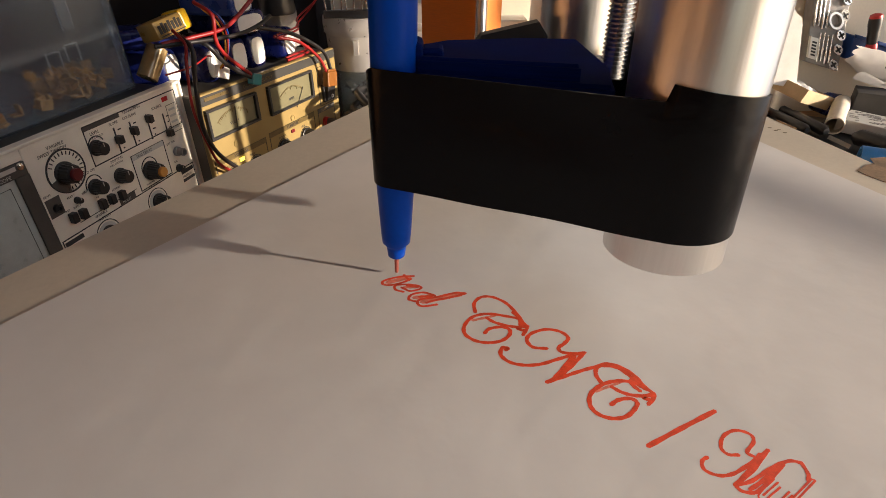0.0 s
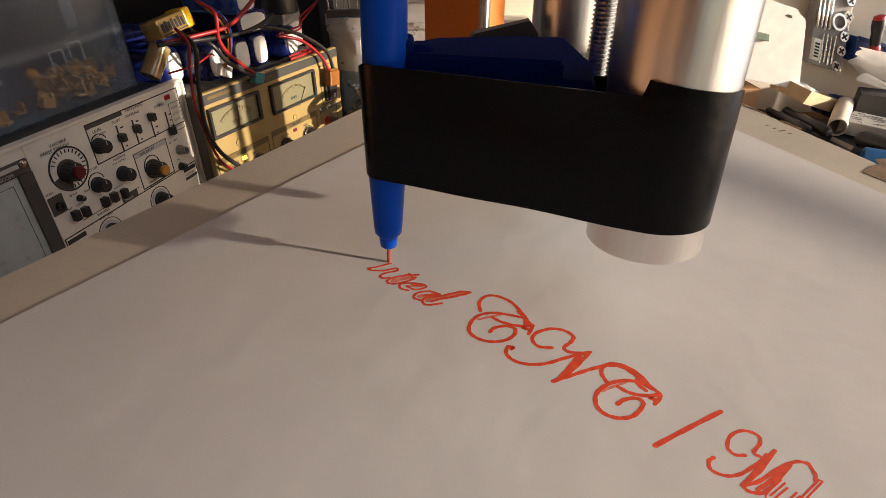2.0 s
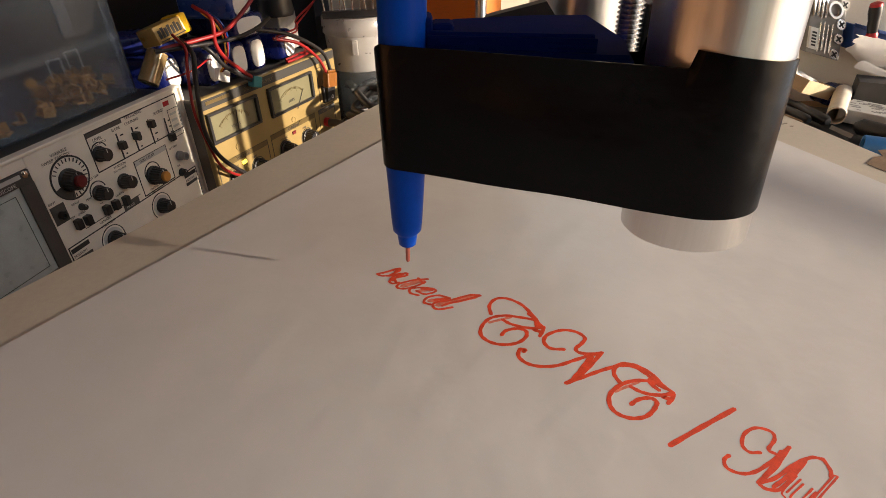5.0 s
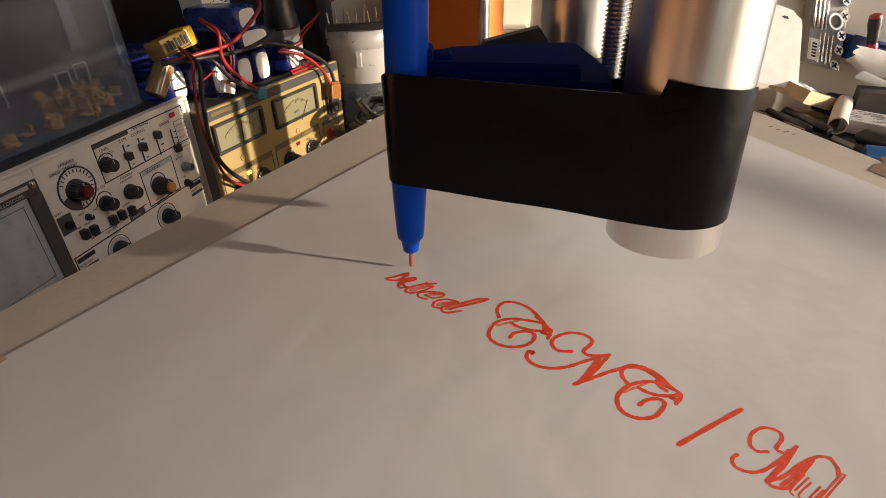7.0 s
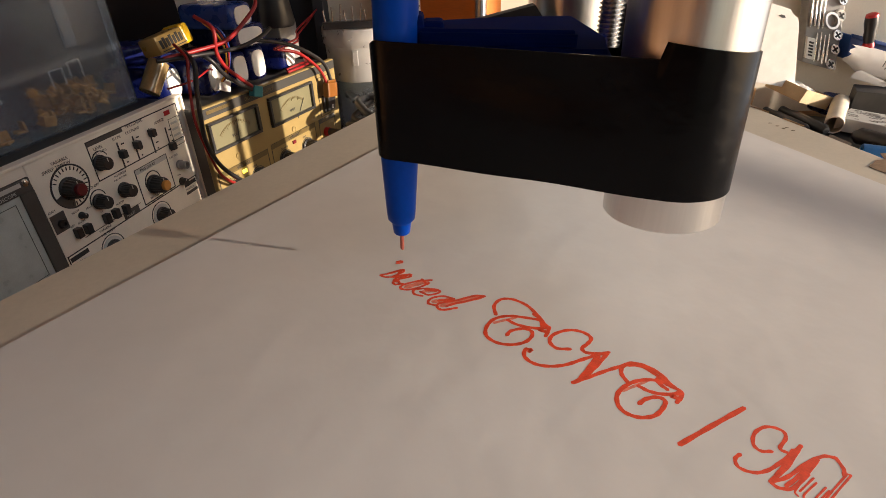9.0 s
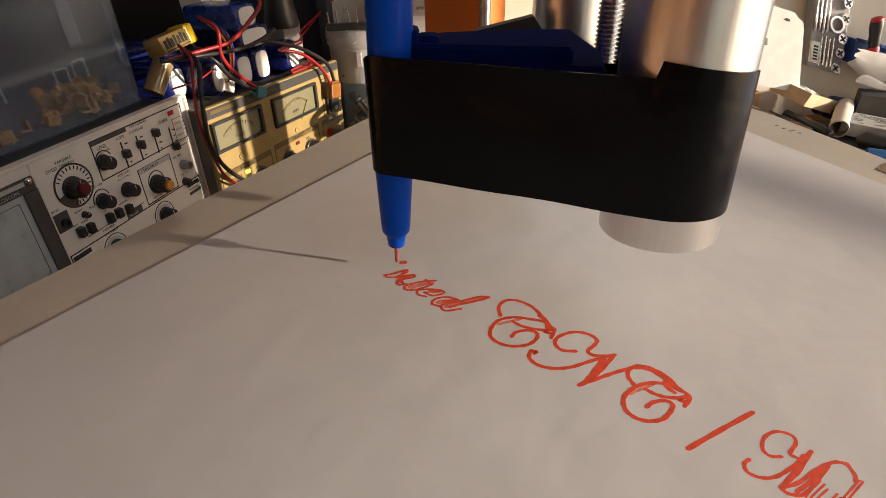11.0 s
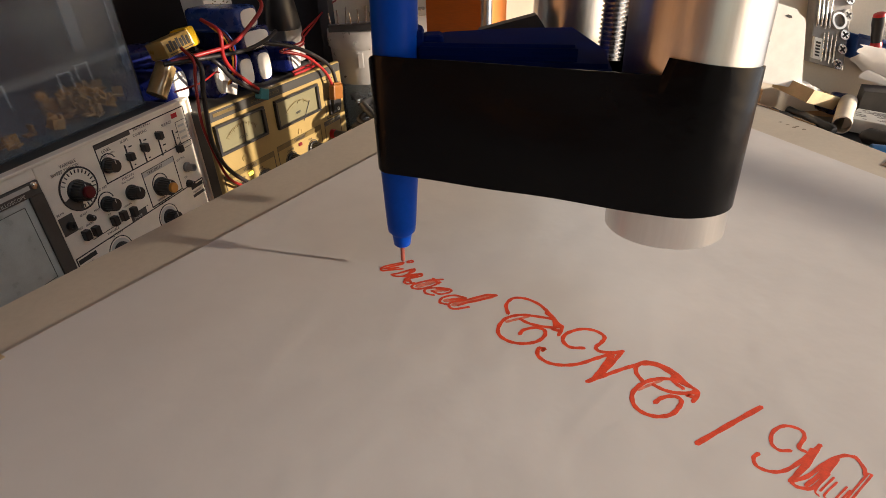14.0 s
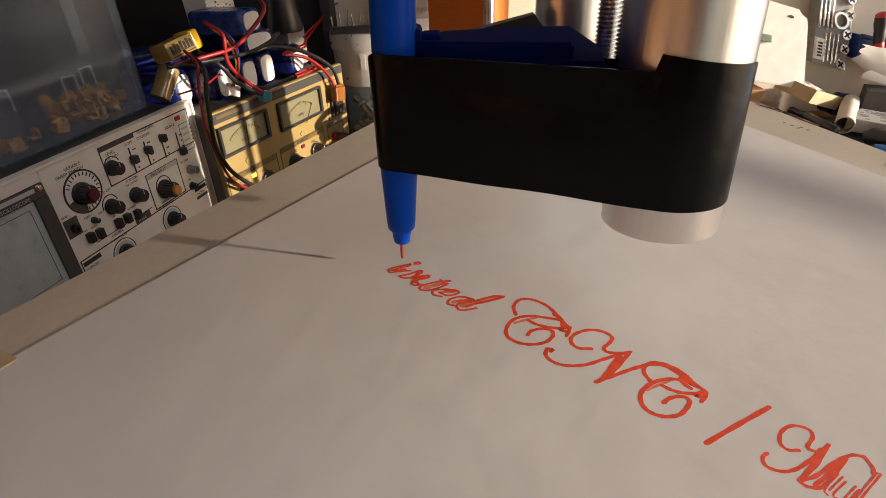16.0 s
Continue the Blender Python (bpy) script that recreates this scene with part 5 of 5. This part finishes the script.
def tap_and_die_set():
    t = thing("tap_and_die_set", "grey tap and die set hung crooked on the wall", "tool set", pose(0.618, 0.936, -0.150))
    part("case", box(0.0, 0.064, 0.0, 0.022, 0, 0.25, 0.002), CASE, t, "grey moulded case")
    for k, (x, z) in enumerate(((0.0505, 0.0090), (0.0545, 0.0345), (0.0555, 0.0575), (0.0560, 0.0880), (0.0560, 0.1120), (0.0560, 0.1360))):
        bm = lathe([(0.0086, 0.0), (0.0086, 0.0045), (0.0078, 0.005), (0.0078, 0.0045)], 28)
        die = smooth(part("die", bm, WHITE if k == 3 else ZINC, t, "pale round threading die" if k == 3 else "round steel threading die", pose(x, 0.0, z) @ OUT))
        for a in (45, 135):
            part("cross", box(-0.0055, 0.0055, -0.0011, 0.0011, 0.0046, 0.0056), PRINT, die, "", pose(0, 0, 0, 0, 0, a))
    for k in range(6):
        x = 0.005 + k * 0.0072
        for z0, ln in ((0.006, 0.046), (0.058, 0.050), (0.116, 0.052)):
            if z0 < 0.05 and k < 2 or 0.05 < z0 < 0.1 and k > 3:
                continue
            smooth(part("tap", lathe([(0.0016, 0), (0.0021, 0.002), (0.0021, ln * 0.45), (0.0012, ln * 0.5), (0.0012, ln)], 12), ZINC, t, "steel thread tap", pose(x, -0.003, z0 + 0.003 * (k % 2))))
    part("label", box(0.0015, 0.0155, -0.0062, 0.0, 0.008, 0.042), WHITE, t, "small white barcode label")
    bm = bmesh.new()
    for i in range(5):
        box(0.0045, 0.0125, -0.0068, -0.0062, 0.013 + i * 0.005, 0.016 + i * 0.005, bm=bm)
    part("print_bar", bm, PRINT, t)
    ring = [(0.0130, 0), (0.0130, 0.007), (0.0095, 0.007), (0.0095, 0)]
    smooth(part("die_holder", lathe(ring, 36, close=False), STEEL, t, "round die holder", pose(0.0400, -0.001, 0.0765) @ OUT))
    askew(t, -0.21, -0.27)


def tool_rail():
    t = thing("tool_rail", "blue plastic tool rail on the wall", "tool rail", pose(0.686, 0.925, -0.146))
    part("rail", box(0.0, 0.24, 0.0, 0.035, 0, 0.040, 0.002), BLUE_RAIL, t)
    part("lip", box(0.0, 0.24, -0.004, 0.0, 0.036, 0.042, 0.001), BLUE_RAIL, t)
    askew(t, -0.2, -0.25)
    for k, (x, y, colour) in enumerate(((0.702, 0.905, BLACK), (0.754, 0.905, BLUE_RAIL))):
        s = thing("screwdriver", ("screwdriver with a black grip and red ends" if k == 0 else "screwdriver with a dark blue grip"), "screwdriver", pose(x, y, -0.136 - 0.01 * k, 0, -14, 0), "screwdrivers in the rail")
        smooth(part("collar", lathe([(0.006, 0.0), (0.0078, 0.003), (0.0084, 0.018), (0.0072, 0.022)], 22), RED if k == 0 else colour, s, "red collar" if k == 0 else ""))
        smooth(part("grip", lathe([(0.0072, 0.022), (0.0086, 0.032), (0.0082, 0.040), (0.0098, 0.052), (0.0092, 0.062)], 22), colour, s))
        smooth(part("butt", lathe([(0.0092, 0.062), (0.0084, 0.066), (0.004, 0.068)], 22), RED if k == 0 else colour, s))


def torn_sheet():
    bm = bmesh.new()
    n, k = 22, 8
    grid = []
    for i in range(n + 1):
        row = []
        for j in range(k + 1):
            u, v = i / n, j / k
            x = 0.640 + 0.20 * u
            low = -0.146 - 0.70 * (x - 0.640) if x < 0.676 else -0.1712 - 0.14 * (x - 0.676)
            z = low + (-0.117 - 0.25 * (x - 0.640) - low) * v + 0.0015 * noise.noise((i * 0.6, j * 0.6, 5))
            x -= 0.012 * max(0.0, 1 - u * 6) * abs(math.sin(v * 7))
            y = 0.892 - 0.016 * math.sin(v * 2.2) - 0.012 * (1 - u) ** 4 + 0.002 * noise.noise((i * 0.35, j * 0.5, 9))
            row.append(bm.verts.new((x, y, z)))
        grid.append(row)
    for i in range(n):
        for j in range(k):
            bm.faces.new((grid[i][j], grid[i + 1][j], grid[i + 1][j + 1], grid[i][j + 1]))
    bmesh.ops.solidify(bm, geom=bm.faces, thickness=0.0004)
    ob = smooth(part("paper_scrap", bm, PAPER, m=pose(0.010, 0, 0.008)), 60)
    tagged(ob, "torn curled white paper scrap with pencil scrawl", "paper")
    bm = bmesh.new()
    for i, (x, z, a) in enumerate(((0.698, -0.148, 10), (0.704, -0.146, -40), (0.705, -0.153, 40), (0.716, -0.152, 12), (0.726, -0.155, 60), (0.737, -0.157, -20))):
        box(-0.0006, 0.0006, -0.0003, 0.0003, -0.006, 0.006, bm=bm, m=pose(x, 0.8700, z, 0, a, 0))
    p = part("scrawl", bm, DARK, ob, "faint pencil marks")
    # curled tongue
    bm = bmesh.new()
    rows = []
    for i in range(13):
        a = radians(-60 + i * 22)
        rows.append([bm.verts.new((0.672 + 0.009 * math.cos(a) - 0.0006 * i, 0.876, -0.168 + 0.008 * math.sin(a))), bm.verts.new((0.705 + 0.008 * math.cos(a), 0.866, -0.181 + 0.005 * math.sin(a)))])
    for p, q in zip(rows, rows[1:]):
        bm.faces.new((p[0], p[1], q[1], q[0]))
    bmesh.ops.solidify(bm, geom=bm.faces, thickness=0.0004)
    smooth(part("curl", bm, PAPER, ob, "rolled paper edge"), 60)


def cartons():
    a = thing("black_box", "small black cardboard box on the bench", "box", pose(0.712, 0.868, BENCH_Z, 0, 0, -30))
    part("carton", box(-0.03, 0.035, -0.02, 0.03, 0, 0.060, 0.001), DARK, a)
    b = thing("grey_adapter", "grey plastic adapter box with a small label", "adapter", pose(0.790, 0.875, BENCH_Z, 0, 0, -20))
    part("case", box(-0.045, 0.045, -0.02, 0.03, 0, 0.070, 0.003), CASE, b)
    part("label", box(-0.030, 0.010, -0.0206, -0.0200, 0.045, 0.062), GREYRING, b, "pale label with bars")
    bm = bmesh.new()
    for i in range(4):
        box(-0.027 + i * 0.009, -0.021 + i * 0.009, -0.0212, -0.0206, 0.048, 0.059, bm=bm)
    part("print_bar", bm, PRINT, b)
    c = thing("printed_carton", "white printed carton lying on the black case", "box", pose(0.650, 0.772, BENCH_Z + 0.0245, 0, 0, -50))
    part("carton", box(-0.045, 0.07, -0.028, 0.034, 0, 0.020, 0.001), GREYRING, c)
    bm = bmesh.new()
    rnd = random.Random(5)
    for i in range(70):
        x, y = rnd.uniform(-0.042, 0.055), rnd.uniform(-0.025, 0.026)
        box(x, x + rnd.uniform(0.004, 0.014), y, y + 0.0022, 0.020, 0.0204, bm=bm)
    part("print_bar", bm, CASE, c, "grey print bars")
    m = thing("marker_pen", "black marker pen lying across the carton", "marker", pose(0.590, 0.735, BENCH_Z + 0.0365, 0, 0, -60))
    smooth(part("barrel", lathe([(0.005, 0), (0.0115, 0.008), (0.0120, 0.12), (0.007, 0.124)], 22, m=pose(0, 0, 0, 0, 90, 0)), BLACK, m))
    r = thing("film_spool", "roll of light blue film beside the board", "roll", pose(0.5515, 0.664, BENCH_Z + 0.0352, 0, 0, -28))
    smooth(part("film", lathe([(0.0138, 0), (0.0142, 0.001), (0.0142, 0.13), (0.0138, 0.131), (0.0100, 0.131), (0.0100, 0.0), (0.0138, 0)], 36, close=False, m=pose(0, 0, 0, 0, 90, 0)), BLUE_TAPE, r))
    s = thing("steel_blade", "thin grey steel blade leaning on the tube", "blade", pose(0.573, 0.735, BENCH_Z + 0.0245, 0, 0, 98))
    part("blade", box(-0.02, 0.02, -0.0006, 0.0006, 0, 0.006, 0.0002, m=pose(0, 0, 0, 20, 0, 0)), CASE, s)
    v = thing("blue_wrapper", "crumpled dark blue wrapper behind the tray", "wrapper", pose(0.672, 0.915, BENCH_Z + 0.001))
    bm = bmesh.new()
    bmesh.ops.create_icosphere(bm, subdivisions=3, radius=0.022)
    for q in bm.verts:
        q.co *= 1 + 0.45 * noise.noise(q.co * 60)
        q.co.z = max(0.0, q.co.z * 0.8 + 0.026)
        q.co.x *= 1.35
    part("foil", bm, BATT, v)


white_panel()
tray()
paper_tube()
tap_and_die_set()
tool_rail()
torn_sheet()
cartons()

# the clutter as a whole stands this much further along the bench
for ob in scene.objects:
    if ob not in ALREADY and ob.parent is None:
        ob.location += Vector((0.0093, -0.0050, 0))

# ---- dark shelving behind the instruments ----
def dark_shelves():
    t = thing("dark_shelf", "dark blue-grey shelf unit behind the instruments", "shelf", pose(-0.94, 0.925, BENCH_Z))
    part("back_panel", box(0.0, 0.755, 0.0, 0.028, 0, 0.75, 0.001), NIGHT, t)
    part("upright", box(0.755, 0.771, -0.02, 0.028, 0, 0.75, 0.001), NIGHT, t)


dark_shelves()


# ---- what moves ----
def motions():
    walk(HEAD, [(t, pose(x, y, z + slack(z))) for t, x, y, z in TIP])
    walk(PEN, [(t, pose(0, 0, -slack(z)) @ PEN_LEAN) for t, x, y, z in TIP])
    # each fresh stroke lies within the board until the pen lays it on the sheet
    for t, ob in FRESH_INK:
        below = pose(0, 0, -0.0012) @ TEXT
        walk(ob, [(0, below), (t - 0.1, below), (t, TEXT), (16, TEXT)])


motions()
